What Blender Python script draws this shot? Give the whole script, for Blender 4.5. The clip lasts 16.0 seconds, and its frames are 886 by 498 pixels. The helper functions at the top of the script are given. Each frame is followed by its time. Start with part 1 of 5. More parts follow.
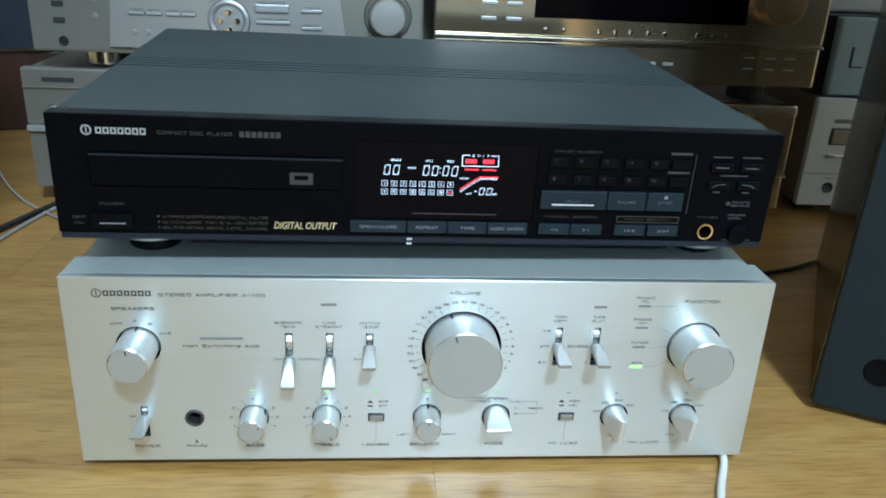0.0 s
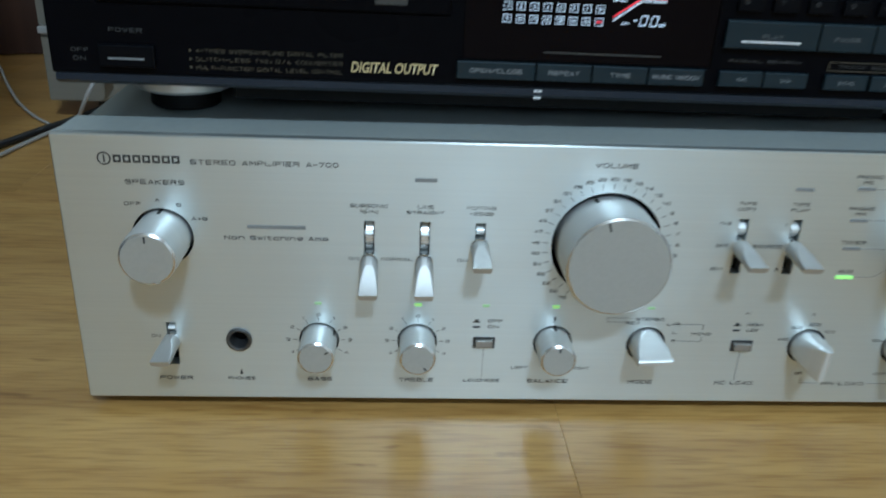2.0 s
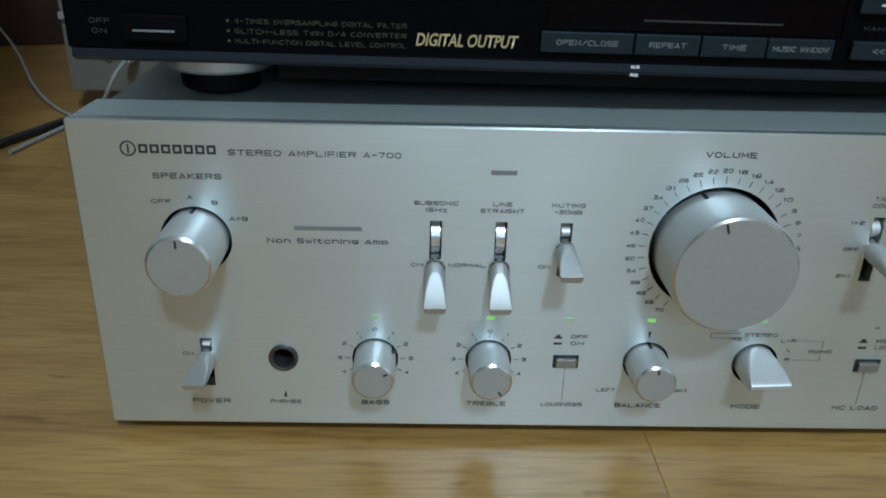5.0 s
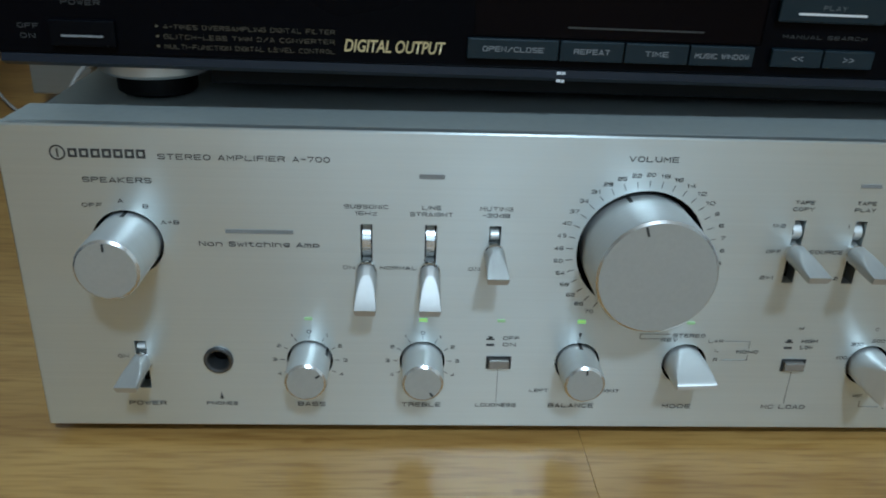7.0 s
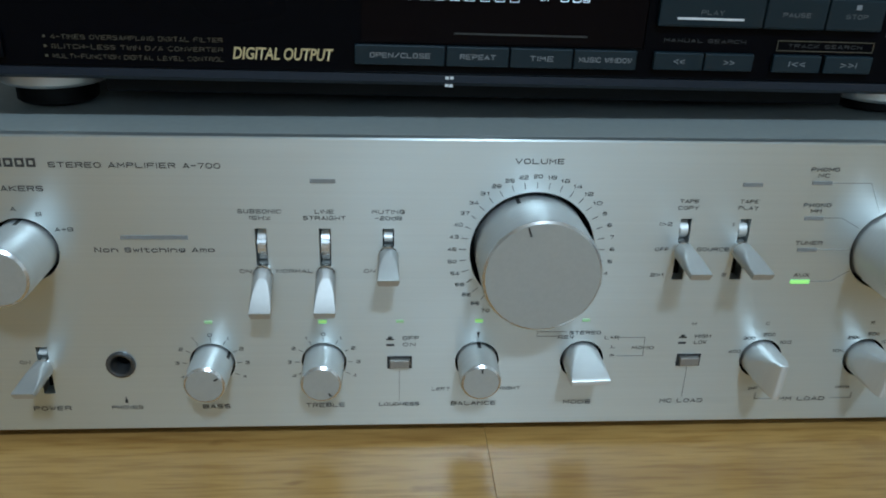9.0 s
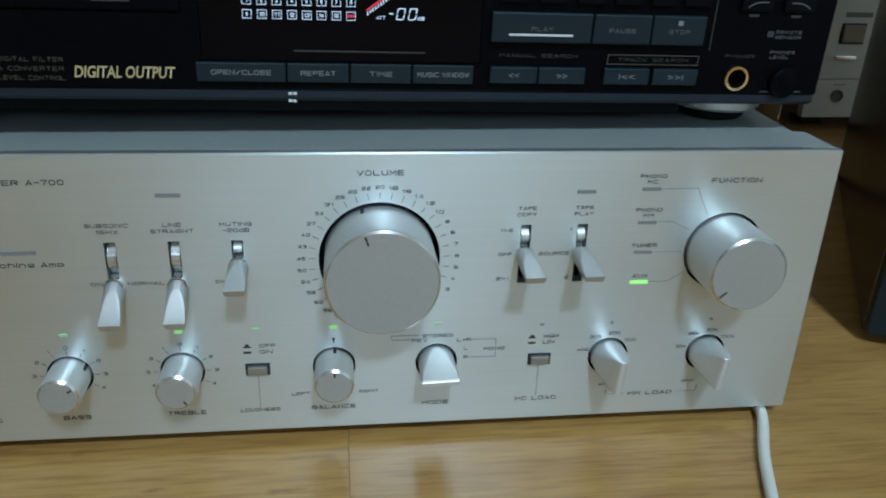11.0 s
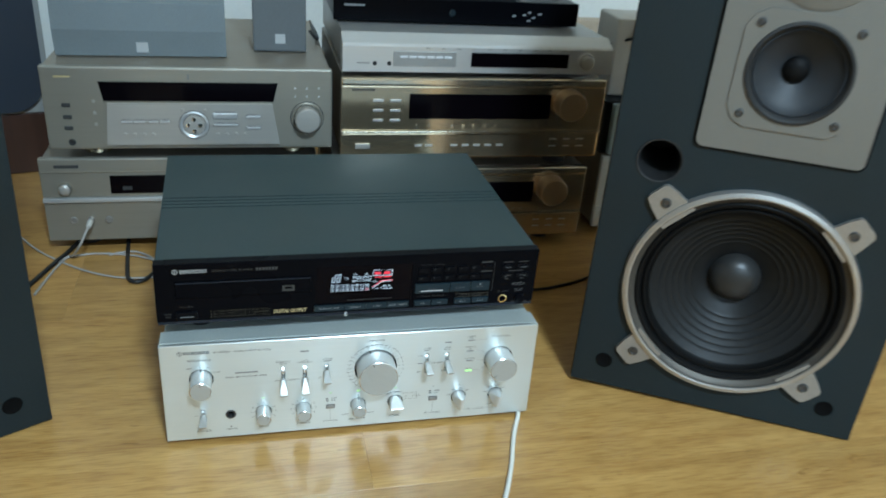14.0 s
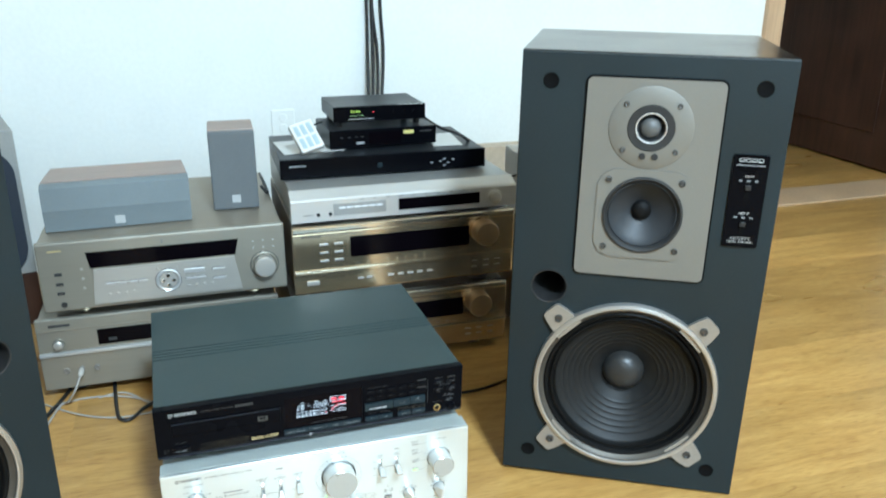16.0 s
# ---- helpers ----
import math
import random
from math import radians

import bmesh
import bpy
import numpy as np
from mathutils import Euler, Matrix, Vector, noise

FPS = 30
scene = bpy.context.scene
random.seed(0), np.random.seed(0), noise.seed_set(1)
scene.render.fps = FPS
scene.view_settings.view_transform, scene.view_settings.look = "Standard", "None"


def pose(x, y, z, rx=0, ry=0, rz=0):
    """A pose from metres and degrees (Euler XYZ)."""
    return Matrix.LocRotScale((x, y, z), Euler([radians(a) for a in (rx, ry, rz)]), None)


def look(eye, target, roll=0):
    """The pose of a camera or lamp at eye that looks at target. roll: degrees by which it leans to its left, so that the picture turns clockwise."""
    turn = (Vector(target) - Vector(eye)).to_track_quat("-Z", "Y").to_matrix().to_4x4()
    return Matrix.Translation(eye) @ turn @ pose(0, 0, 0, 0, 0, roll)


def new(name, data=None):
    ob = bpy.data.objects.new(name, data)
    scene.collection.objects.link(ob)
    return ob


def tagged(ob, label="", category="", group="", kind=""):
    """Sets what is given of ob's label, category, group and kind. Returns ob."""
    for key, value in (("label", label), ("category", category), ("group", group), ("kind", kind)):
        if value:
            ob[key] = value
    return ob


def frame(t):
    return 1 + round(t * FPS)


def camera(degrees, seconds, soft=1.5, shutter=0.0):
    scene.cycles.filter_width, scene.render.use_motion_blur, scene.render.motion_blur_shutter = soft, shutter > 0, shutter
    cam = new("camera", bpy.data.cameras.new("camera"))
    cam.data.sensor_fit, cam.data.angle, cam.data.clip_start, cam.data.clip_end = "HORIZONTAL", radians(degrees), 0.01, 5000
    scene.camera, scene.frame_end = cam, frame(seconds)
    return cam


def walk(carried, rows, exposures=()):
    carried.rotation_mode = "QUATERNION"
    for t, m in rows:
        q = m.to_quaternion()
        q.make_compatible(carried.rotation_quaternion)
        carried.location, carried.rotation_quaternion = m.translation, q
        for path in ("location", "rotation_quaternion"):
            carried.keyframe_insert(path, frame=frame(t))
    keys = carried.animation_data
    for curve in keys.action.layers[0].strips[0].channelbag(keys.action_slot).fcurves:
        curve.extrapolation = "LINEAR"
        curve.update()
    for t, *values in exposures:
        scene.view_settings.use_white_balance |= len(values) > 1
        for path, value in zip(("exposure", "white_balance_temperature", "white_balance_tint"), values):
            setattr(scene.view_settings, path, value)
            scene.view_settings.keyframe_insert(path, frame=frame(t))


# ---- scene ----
cam = camera(57.7, 16.0, soft=1.85, shutter=0.5)
WINDOW_W, LAMP_W, WINDOW_X = 40.0, 160.0, 0.35
EXPOSURES = [(0.0, -0.35, 5130, 5), (1.5, -0.8, 5130, 5), (3.0, -1.37, 5170, 5), (8.0, -1.32, 5160, 5), (11.5, -1.17, 5130, 4), (12.7, -0.95, 5150, 3.5), (13.5, -0.77, 5270, 3.5), (14.5, -0.10, 5230, 2), (15.0, 0.17, 5230, 1.5), (15.5, 0.30, 5270, 3), (16.0, 0.34, 5350, 4)]
PATH = [
    (0, (-0.0328, -0.4261, 0.3217), (0.1386, 1.4239, -0.423), 2.74),
    (0.5, (-0.032, -0.425, 0.317), (0.145, 1.417, -0.442), 3.3),
    (1, (-0.032, -0.418, 0.302), (0.15, 1.419, -0.467), 3.4),
    (1.5, (-0.049, -0.369, 0.256), (0.1, 1.471, -0.514), 3.0),
    (2, (-0.069, -0.318, 0.222), (0.038, 1.512, -0.577), 2.4),
    (2.5, (-0.084, -0.285, 0.211), (0.027, 1.527, -0.628), 2.1),
    (3, (-0.088, -0.27, 0.206), (0.001, 1.536, -0.649), 1.9),
    (3.5, (-0.089, -0.269, 0.199), (-0.041, 1.557, -0.616), 1.5),
    (6, (-0.082, -0.271, 0.208), (-0.014, 1.554, -0.608), 2.0),
    (6.5, (-0.075, -0.273, 0.207), (0.006, 1.554, -0.604), 2.1),
    (7, (-0.068, -0.274, 0.207), (0.027, 1.554, -0.6), 2.1),
    (7.5, (-0.059, -0.274, 0.209), (0.053, 1.551, -0.601), 1.7),
    (8, (-0.05, -0.277, 0.208), (0.077, 1.551, -0.595), 1.7),
    (10.5, (-0.006, -0.287, 0.218), (0.191, 1.532, -0.59), 1.9),
    (11, (0.006, -0.294, 0.22), (0.254, 1.521, -0.582), 2.0),
    (11.5, (0.008, -0.303, 0.226), (0.267, 1.513, -0.571), 2.2),
    (12, (0.005, -0.315, 0.234), (0.287, 1.497, -0.564), 2.7),
    (12.5, (-0.0153, -0.3655, 0.266), (0.298, 1.463, -0.479), 3.20),
    (13, (-0.0367, -0.4658, 0.341), (0.387, 1.337, -0.414), 4.75),
    (13.5, (-0.0687, -0.6024, 0.4867), (0.3423, 1.1506, -0.3884), 4.64),
    (14, (-0.1065, -0.7493, 0.6114), (0.3466, 0.9907, -0.2668), 4.40),
    (14.5, (-0.1244, -0.8441, 0.6661), (0.3852, 0.8847, -0.2014), 3.95),
    (15, (-0.1221, -0.8971, 0.7014), (0.4125, 0.8557, -0.1015), 2.26),
    (15.5, (-0.1259, -0.9221, 0.7298), (0.4369, 0.8477, -0.0156), 0.87),
    (16, (-0.1278, -0.94, 0.7597), (0.4421, 0.8522, 0.0816), 0.20),
]
walk(cam, [(t, look(eye, target, roll)) for t, eye, target, roll in PATH], EXPOSURES)

# ---- light ----
world = bpy.data.worlds.new("world")
scene.world = world
world.use_nodes = True
wn = world.node_tree
sky = wn.nodes.new("ShaderNodeTexSky")
sky.sky_type = "NISHITA"
sky.sun_disc = False
sky.sun_elevation, sky.sun_rotation = radians(35), radians(200)
wn.links.new(sky.outputs[0], wn.nodes["Background"].inputs[0])
wn.nodes["Background"].inputs[1].default_value = 0.08


def area(name, m, sx, sy, watts, colour):
    d = bpy.data.lights.new(name, "AREA")
    d.shape, d.size, d.size_y, d.energy, d.color = "RECTANGLE", sx, sy, watts, colour
    ob = new(name, d)
    ob.matrix_world = m
    return ob


# daylight from the window in the wall behind the camera, and the ceiling lamp
area("window_daylight", look((WINDOW_X, -3.52, 1.55), (0.0, 0.0, 0.3)), 2.6, 1.2, WINDOW_W, (0.82, 0.96, 1.0))
area("ceiling_lamp_light", look((0.30, -2.05, 2.40), (0.30, -2.05, 0.0)), 0.32, 0.32, LAMP_W, (0.88, 0.98, 1.0))

# ---- materials ----
def mat(name, colour, rough=0.5, metal=0.0, grain=0.0, scale=(60, 60, 60), bump=0.0, aniso=0.0, coat=0.0, spread=0.0, spec=0.5, emit=0.0, blotch=6.0):
    """Principled surface with fine grain, wide blotches, relief and a change of tone from piece to piece."""
    m = bpy.data.materials.new(name)
    m.use_nodes = True
    nt = m.node_tree
    b = nt.nodes["Principled BSDF"]
    b.inputs["Roughness"].default_value = rough
    b.inputs["Metallic"].default_value = metal
    b.inputs["Specular IOR Level"].default_value = spec
    b.inputs["Coat Weight"].default_value = coat
    b.inputs["Coat Roughness"].default_value = 0.12
    if emit:
        b.inputs["Emission Color"].default_value = (*colour, 1)
        b.inputs["Emission Strength"].default_value = emit
    co = nt.nodes.new("ShaderNodeTexCoord")
    mp = nt.nodes.new("ShaderNodeMapping")
    mp.inputs["Scale"].default_value = scale
    nt.links.new(co.outputs["Object"], mp.inputs[0])
    n1 = nt.nodes.new("ShaderNodeTexNoise")
    n1.inputs["Scale"].default_value, n1.inputs["Detail"].default_value = 1.0, 6.0
    nt.links.new(mp.outputs[0], n1.inputs["Vector"])
    n2 = nt.nodes.new("ShaderNodeTexNoise")
    n2.inputs["Scale"].default_value, n2.inputs["Detail"].default_value = blotch, 3.0
    nt.links.new(co.outputs["Object"], n2.inputs["Vector"])
    add = nt.nodes.new("ShaderNodeMath")
    add.operation = "ADD"
    nt.links.new(n1.outputs[0], add.inputs[0])
    nt.links.new(n2.outputs[0], add.inputs[1])
    hsv = nt.nodes.new("ShaderNodeHueSaturation")
    hsv.inputs["Color"].default_value = (*colour, 1)
    rng = nt.nodes.new("ShaderNodeMapRange")
    rng.inputs[1].default_value, rng.inputs[2].default_value = 0.7, 1.3
    rng.inputs[3].default_value, rng.inputs[4].default_value = 1 - grain, 1 + grain
    rng.clamp = False
    nt.links.new(add.outputs[0], rng.inputs[0])
    val = rng.outputs[0]
    if spread:
        info = nt.nodes.new("ShaderNodeObjectInfo")
        r2 = nt.nodes.new("ShaderNodeMapRange")
        r2.inputs[3].default_value, r2.inputs[4].default_value = 1 - spread, 1 + spread
        nt.links.new(info.outputs["Random"], r2.inputs[0])
        mul = nt.nodes.new("ShaderNodeMath")
        mul.operation = "MULTIPLY"
        nt.links.new(val, mul.inputs[0])
        nt.links.new(r2.outputs[0], mul.inputs[1])
        val = mul.outputs[0]
    nt.links.new(val, hsv.inputs["Value"])
    nt.links.new(hsv.outputs[0], b.inputs["Base Color"])
    rr = nt.nodes.new("ShaderNodeMapRange")
    rr.inputs[1].default_value, rr.inputs[2].default_value = 0.3, 0.7
    rr.inputs[3].default_value, rr.inputs[4].default_value = rough * 0.85, min(1, rough * 1.15)
    nt.links.new(n2.outputs[0], rr.inputs[0])
    nt.links.new(rr.outputs[0], b.inputs["Roughness"])
    if bump:
        bp = nt.nodes.new("ShaderNodeBump")
        bp.inputs["Strength"].default_value, bp.inputs["Distance"].default_value = bump, 0.0006
        nt.links.new(n1.outputs[0], bp.inputs["Height"])
        nt.links.new(bp.outputs[0], b.inputs["Normal"])
    if aniso:
        b.inputs["Anisotropic"].default_value = aniso
        b.inputs["Anisotropic Rotation"].default_value = 0.25
        tg = nt.nodes.new("ShaderNodeTangent")
        tg.direction_type, tg.axis = "RADIAL", "Z"
        nt.links.new(tg.outputs[0], b.inputs["Tangent"])
    return m


def oak(name):
    """Laminate planks: long grain along x, cathedral figure, dark knots and pores, a shift from plank to plank."""
    m = bpy.data.materials.new(name)
    m.use_nodes = True
    nt = m.node_tree
    b = nt.nodes["Principled BSDF"]
    L = nt.links.new
    geo = nt.nodes.new("ShaderNodeNewGeometry")
    info = nt.nodes.new("ShaderNodeObjectInfo")
    sh = nt.nodes.new("ShaderNodeMath")
    sh.operation = "MULTIPLY"
    sh.inputs[1].default_value = 37.0
    L(info.outputs["Random"], sh.inputs[0])
    off = nt.nodes.new("ShaderNodeVectorMath")
    off.operation = "ADD"
    L(geo.outputs["Position"], off.inputs[0])
    L(sh.outputs[0], off.inputs[1])

    def tex(scale, detail, dist=0.0):
        mp = nt.nodes.new("ShaderNodeMapping")
        mp.inputs["Scale"].default_value = scale
        L(off.outputs[0], mp.inputs[0])
        n = nt.nodes.new("ShaderNodeTexNoise")
        n.inputs["Scale"].default_value, n.inputs["Detail"].default_value, n.inputs["Distortion"].default_value = 1.0, detail, dist
        L(mp.outputs[0], n.inputs["Vector"])
        return n.outputs[0]

    fine = tex((34, 420, 5), 4)
    wide = tex((4.2, 30, 2), 6, 1.3)
    cloud = tex((3, 7, 3), 2)
    r1 = nt.nodes.new("ShaderNodeValToRGB")
    e = r1.color_ramp.elements
    e[0].position, e[0].color = 0.28, (0.385, 0.212, 0.058, 1)
    e[1].position, e[1].color = 0.66, (0.510, 0.308, 0.092, 1)
    k = e.new(0.47)
    k.color = (0.45, 0.260, 0.073, 1)
    L(wide, r1.inputs[0])
    mix = nt.nodes.new("ShaderNodeMix")
    mix.data_type, mix.blend_type = "RGBA", "MULTIPLY"
    mix.inputs[0].default_value = 0.52
    L(r1.outputs[0], mix.inputs[6])
    r2 = nt.nodes.new("ShaderNodeValToRGB")
    f = r2.color_ramp.elements
    f[0].position, f[0].color = 0.34, (0.55, 0.44, 0.30, 1)
    f[1].position, f[1].color = 0.55, (1, 1, 1, 1)
    L(fine, r2.inputs[0])
    L(r2.outputs[0], mix.inputs[7])
    knot = tex((9, 34, 4), 3, 2.2)
    r3 = nt.nodes.new("ShaderNodeValToRGB")
    g = r3.color_ramp.elements
    g[0].position, g[0].color = 0.66, (1, 1, 1, 1)
    g[1].position, g[1].color = 0.78, (0.45, 0.32, 0.2, 1)
    L(knot, r3.inputs[0])
    mix2 = nt.nodes.new("ShaderNodeMix")
    mix2.data_type, mix2.blend_type = "RGBA", "MULTIPLY"
    mix2.inputs[0].default_value = 1.0
    L(mix.outputs[2], mix2.inputs[6])
    L(r3.outputs[0], mix2.inputs[7])
    hs = nt.nodes.new("ShaderNodeHueSaturation")
    L(mix2.outputs[2], hs.inputs["Color"])
    hs.inputs["Saturation"].default_value = 1.0
    rg = nt.nodes.new("ShaderNodeMapRange")
    rg.inputs[3].default_value, rg.inputs[4].default_value = 0.84, 1.06
    L(info.outputs["Random"], rg.inputs[0])
    cl = nt.nodes.new("ShaderNodeMapRange")
    cl.inputs[1].default_value, cl.inputs[2].default_value, cl.inputs[3].default_value, cl.inputs[4].default_value = 0.3, 0.7, 0.88, 1.1
    L(cloud, cl.inputs[0])
    mu = nt.nodes.new("ShaderNodeMath")
    mu.operation = "MULTIPLY"
    L(rg.outputs[0], mu.inputs[0])
    L(cl.outputs[0], mu.inputs[1])
    L(mu.outputs[0], hs.inputs["Value"])
    L(hs.outputs[0], b.inputs["Base Color"])
    ro = nt.nodes.new("ShaderNodeMapRange")
    ro.inputs[3].default_value, ro.inputs[4].default_value = 0.22, 0.40
    L(cloud, ro.inputs[0])
    L(ro.outputs[0], b.inputs["Roughness"])
    bp = nt.nodes.new("ShaderNodeBump")
    bp.inputs["Strength"].default_value, bp.inputs["Distance"].default_value = 0.25, 0.0004
    L(fine, bp.inputs["Height"])
    L(bp.outputs[0], b.inputs["Normal"])
    return m


M_OAK = oak("oak_laminate")
M_WALL = mat("white_wall_paint", (0.80, 0.82, 0.79), 0.75, grain=0.03, scale=(90, 90, 90), bump=0.12)
# Tone for the unseen rear wall, picked dark to cut bounced light.
M_REAR = mat("brown_beige_bounce_cut", (0.34, 0.29, 0.22), 0.8, grain=0.08, scale=(60, 60, 60), bump=0.15)
M_CEIL = mat("white_ceiling_paint", (0.80, 0.80, 0.78), 0.85, grain=0.02)
M_TRIM = mat("light_wood_trim", (0.50, 0.34, 0.20), 0.45, grain=0.15, scale=(120, 120, 6))
M_DOOR = mat("dark_brown_wood", (0.055, 0.024, 0.014), 0.42, grain=0.35, scale=(50, 50, 4))
M_BEIGE = mat("beige_board", (0.46, 0.38, 0.28), 0.7, grain=0.1)
M_ALU = mat("brushed_aluminium_face", (0.672, 0.71, 0.695), 0.36, 0.80, grain=0.032, scale=(6, 60, 900), bump=0.028, aniso=0.75, blotch=9)
M_ALUTOP = mat("silver_grey_cover_paint", (0.41, 0.445, 0.425), 0.42, 0.3, grain=0.06, scale=(300, 300, 300), bump=0.1)
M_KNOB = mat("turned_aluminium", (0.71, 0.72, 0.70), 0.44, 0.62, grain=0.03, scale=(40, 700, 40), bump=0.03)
M_LEVER = mat("satin_lever_metal", (0.52, 0.515, 0.49), 0.50, 0.65, grain=0.04, scale=(700, 30, 700), bump=0.03)
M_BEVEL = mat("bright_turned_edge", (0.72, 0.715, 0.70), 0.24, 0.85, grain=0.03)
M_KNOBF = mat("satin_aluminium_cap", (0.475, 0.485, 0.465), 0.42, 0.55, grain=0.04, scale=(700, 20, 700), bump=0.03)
M_CHROME = mat("bright_chrome", (0.85, 0.85, 0.84), 0.12, 1.0, grain=0.02)
# Near-black puts the dark of holes, wells and slots into the colour.
M_BLACKHOLE = mat("black_recess", (0.004, 0.004, 0.004), 0.8, spec=0.06)
M_INK = mat("dark_grey_print", (0.035, 0.035, 0.034), 0.6, grain=0.1)
M_INKMID = mat("grey_print", (0.09, 0.09, 0.087), 0.6, grain=0.1)
M_INKSOFT = mat("mid_grey_print", (0.22, 0.22, 0.21), 0.6, grain=0.1)
M_CD = mat("black_panel_plastic", (0.0022, 0.0024, 0.0036), 0.30, spec=0.045, grain=0.15, scale=(200, 200, 200), bump=0.04)
M_CDTOP = mat("black_painted_steel", (0.018, 0.034, 0.0355), 0.46, grain=0.18, scale=(500, 500, 500), bump=0.12, blotch=5)
M_CDLIP = mat("dark_blue_grey_plastic", (0.012, 0.0155, 0.023), 0.35, spec=0.25, grain=0.1, scale=(300, 300, 300))
M_KEY = mat("slate_key_plastic", (0.010, 0.020, 0.027), 0.34, spec=0.26, grain=0.08)
M_KEYDK = mat("dark_key_plastic", (0.0026, 0.0030, 0.0044), 0.35, spec=0.07, grain=0.1)
M_GLASSBLK = mat("smoked_window", (0.0025, 0.0018, 0.0028), 0.14, grain=0.05, spec=0.07)
M_SMOKE = mat("smoky_acrylic", (0.05, 0.055, 0.055), 0.12, grain=0.1)
M_PRINTW = mat("white_print", (0.72, 0.72, 0.72), 0.5, grain=0.03)
M_PRINTM = mat("dim_grey_print", (0.22, 0.23, 0.24), 0.5, grain=0.05)
M_PRINTK = mat("grey_key_print", (0.11, 0.115, 0.12), 0.5, grain=0.05)
M_PRINTG = mat("faint_grey_print", (0.042, 0.042, 0.042), 0.5, grain=0.05)
M_GOLDDIM = mat("dim_gold_print", (0.09, 0.076, 0.05), 0.5, 0.1, grain=0.06)
M_GOLDINK = mat("gold_print", (0.58, 0.47, 0.24), 0.45, 0.2, grain=0.06)
M_GOLD = mat("gold_plated_brass", (0.80, 0.62, 0.30), 0.22, 1.0, grain=0.05)
M_VFD = mat("display_white_glow", (0.80, 0.90, 1.0), 0.5, emit=1.0)
M_VFDRED = mat("display_red_glow", (1.0, 0.04, 0.06), 0.5, emit=0.95)
M_LED = mat("green_lamp_glow", (0.46, 0.95, 0.20), 0.5, emit=1.0)
M_LEDDIM = mat("green_clock_glow", (0.55, 0.78, 0.12), 0.5, emit=0.2)
M_LEDOFF = mat("green_lamp_dim", (0.40, 0.62, 0.30), 0.4, emit=0.15)
M_SPK = mat("charcoal_vinyl_baffle", (0.0096, 0.0164, 0.0196), 0.5, spec=0.3, grain=0.15, scale=(420, 420, 420), bump=0.3)
M_SPKTOP = mat("black_vinyl_wrap", (0.016, 0.016, 0.015), 0.20, grain=0.15, scale=(60, 60, 8), bump=0.1)
M_TAUPE = mat("taupe_metal_plate", (0.160, 0.151, 0.129), 0.5, 0.2, grain=0.04, scale=(500, 500, 500), bump=0.05)
M_CAST = mat("cast_aluminium", (0.46, 0.445, 0.42), 0.36, 0.8, grain=0.05, scale=(200, 200, 200), bump=0.1)
M_LUG = mat("satin_alloy_lug", (0.33, 0.31, 0.28), 0.45, 0.6, grain=0.06, scale=(200, 200, 200))
M_CONE = mat("black_paper_cone", (0.0100, 0.0105, 0.0108), 0.5, spec=0.26, grain=0.25, scale=(160, 160, 160), bump=0.25)
M_CAP = mat("grey_dust_cap", (0.024, 0.0235, 0.0225), 0.40, grain=0.12, spec=0.4)
M_RUBBER = mat("black_rubber", (0.012, 0.012, 0.012), 0.6, grain=0.1)
M_SURR = mat("black_doped_cloth", (0.0035, 0.0035, 0.0035), 0.5, spec=0.12, grain=0.3, scale=(90, 90, 90), bump=0.6)
M_LIP = mat("dull_dark_alloy", (0.085, 0.075, 0.062), 0.5, 0.5, grain=0.1)
M_POLY = mat("grey_poly_cone", (0.020, 0.022, 0.025), 0.5, grain=0.1)
M_SCREW = mat("dark_steel_screw", (0.10, 0.10, 0.10), 0.4, 0.8)
M_SILVER = mat("champagne_silver_face", (0.325, 0.305, 0.252), 0.42, 0.55, grain=0.05, scale=(8, 60, 500), bump=0.04)
M_SILVER2 = mat("pale_champagne_panel", (0.44, 0.42, 0.38), 0.42, 0.45, grain=0.04, scale=(8, 60, 500))
M_SILVTOP = mat("champagne_cover_paint", (0.29, 0.255, 0.20), 0.45, 0.4, grain=0.06, scale=(300, 300, 300))
M_GOLDFACE = mat("dark_champagne_mirror_face", (0.55, 0.45, 0.30), 0.17, 0.88, grain=0.05, scale=(8, 60, 500))
M_GOLDLIP = mat("polished_champagne_lip", (0.80, 0.74, 0.60), 0.18, 0.95, grain=0.03)
M_GOLDKNOB = mat("champagne_knob", (0.50, 0.36, 0.21), 0.30, 0.8, grain=0.05)
M_PALE = mat("pale_silver_face", (0.60, 0.60, 0.585), 0.34, 0.55, grain=0.04, scale=(8, 60, 500))
M_PALETOP = mat("grey_silver_cover", (0.36, 0.365, 0.355), 0.38, 0.5, grain=0.06, scale=(300, 300, 300))
M_BOXBLK = mat("black_box_shell", (0.014, 0.0165, 0.020), 0.38, spec=0.3, grain=0.12, scale=(300, 300, 300))
M_GRILLE = mat("blue_grey_grille_cloth", (0.165, 0.190, 0.200), 0.75, grain=0.16, scale=(900, 900, 900), bump=0.4)
M_BLUEFRONT = mat("pale_blue_grey_plastic", (0.34, 0.42, 0.45), 0.5, grain=0.05)
M_GRILLEDK = mat("grey_grille_cloth", (0.12, 0.13, 0.135), 0.8, grain=0.15, scale=(900, 900, 900), bump=0.4)
M_BROWNTOP = mat("brown_wood_veneer", (0.30, 0.235, 0.20), 0.5, grain=0.15, scale=(5, 120, 120))
M_WHITEBOX = mat("off_white_plastic", (0.62, 0.61, 0.58), 0.5, grain=0.04)
M_CORDW = mat("white_flex", (0.72, 0.70, 0.62), 0.5, grain=0.05)
M_CORDB = mat("black_flex", (0.012, 0.012, 0.012), 0.5, grain=0.05)
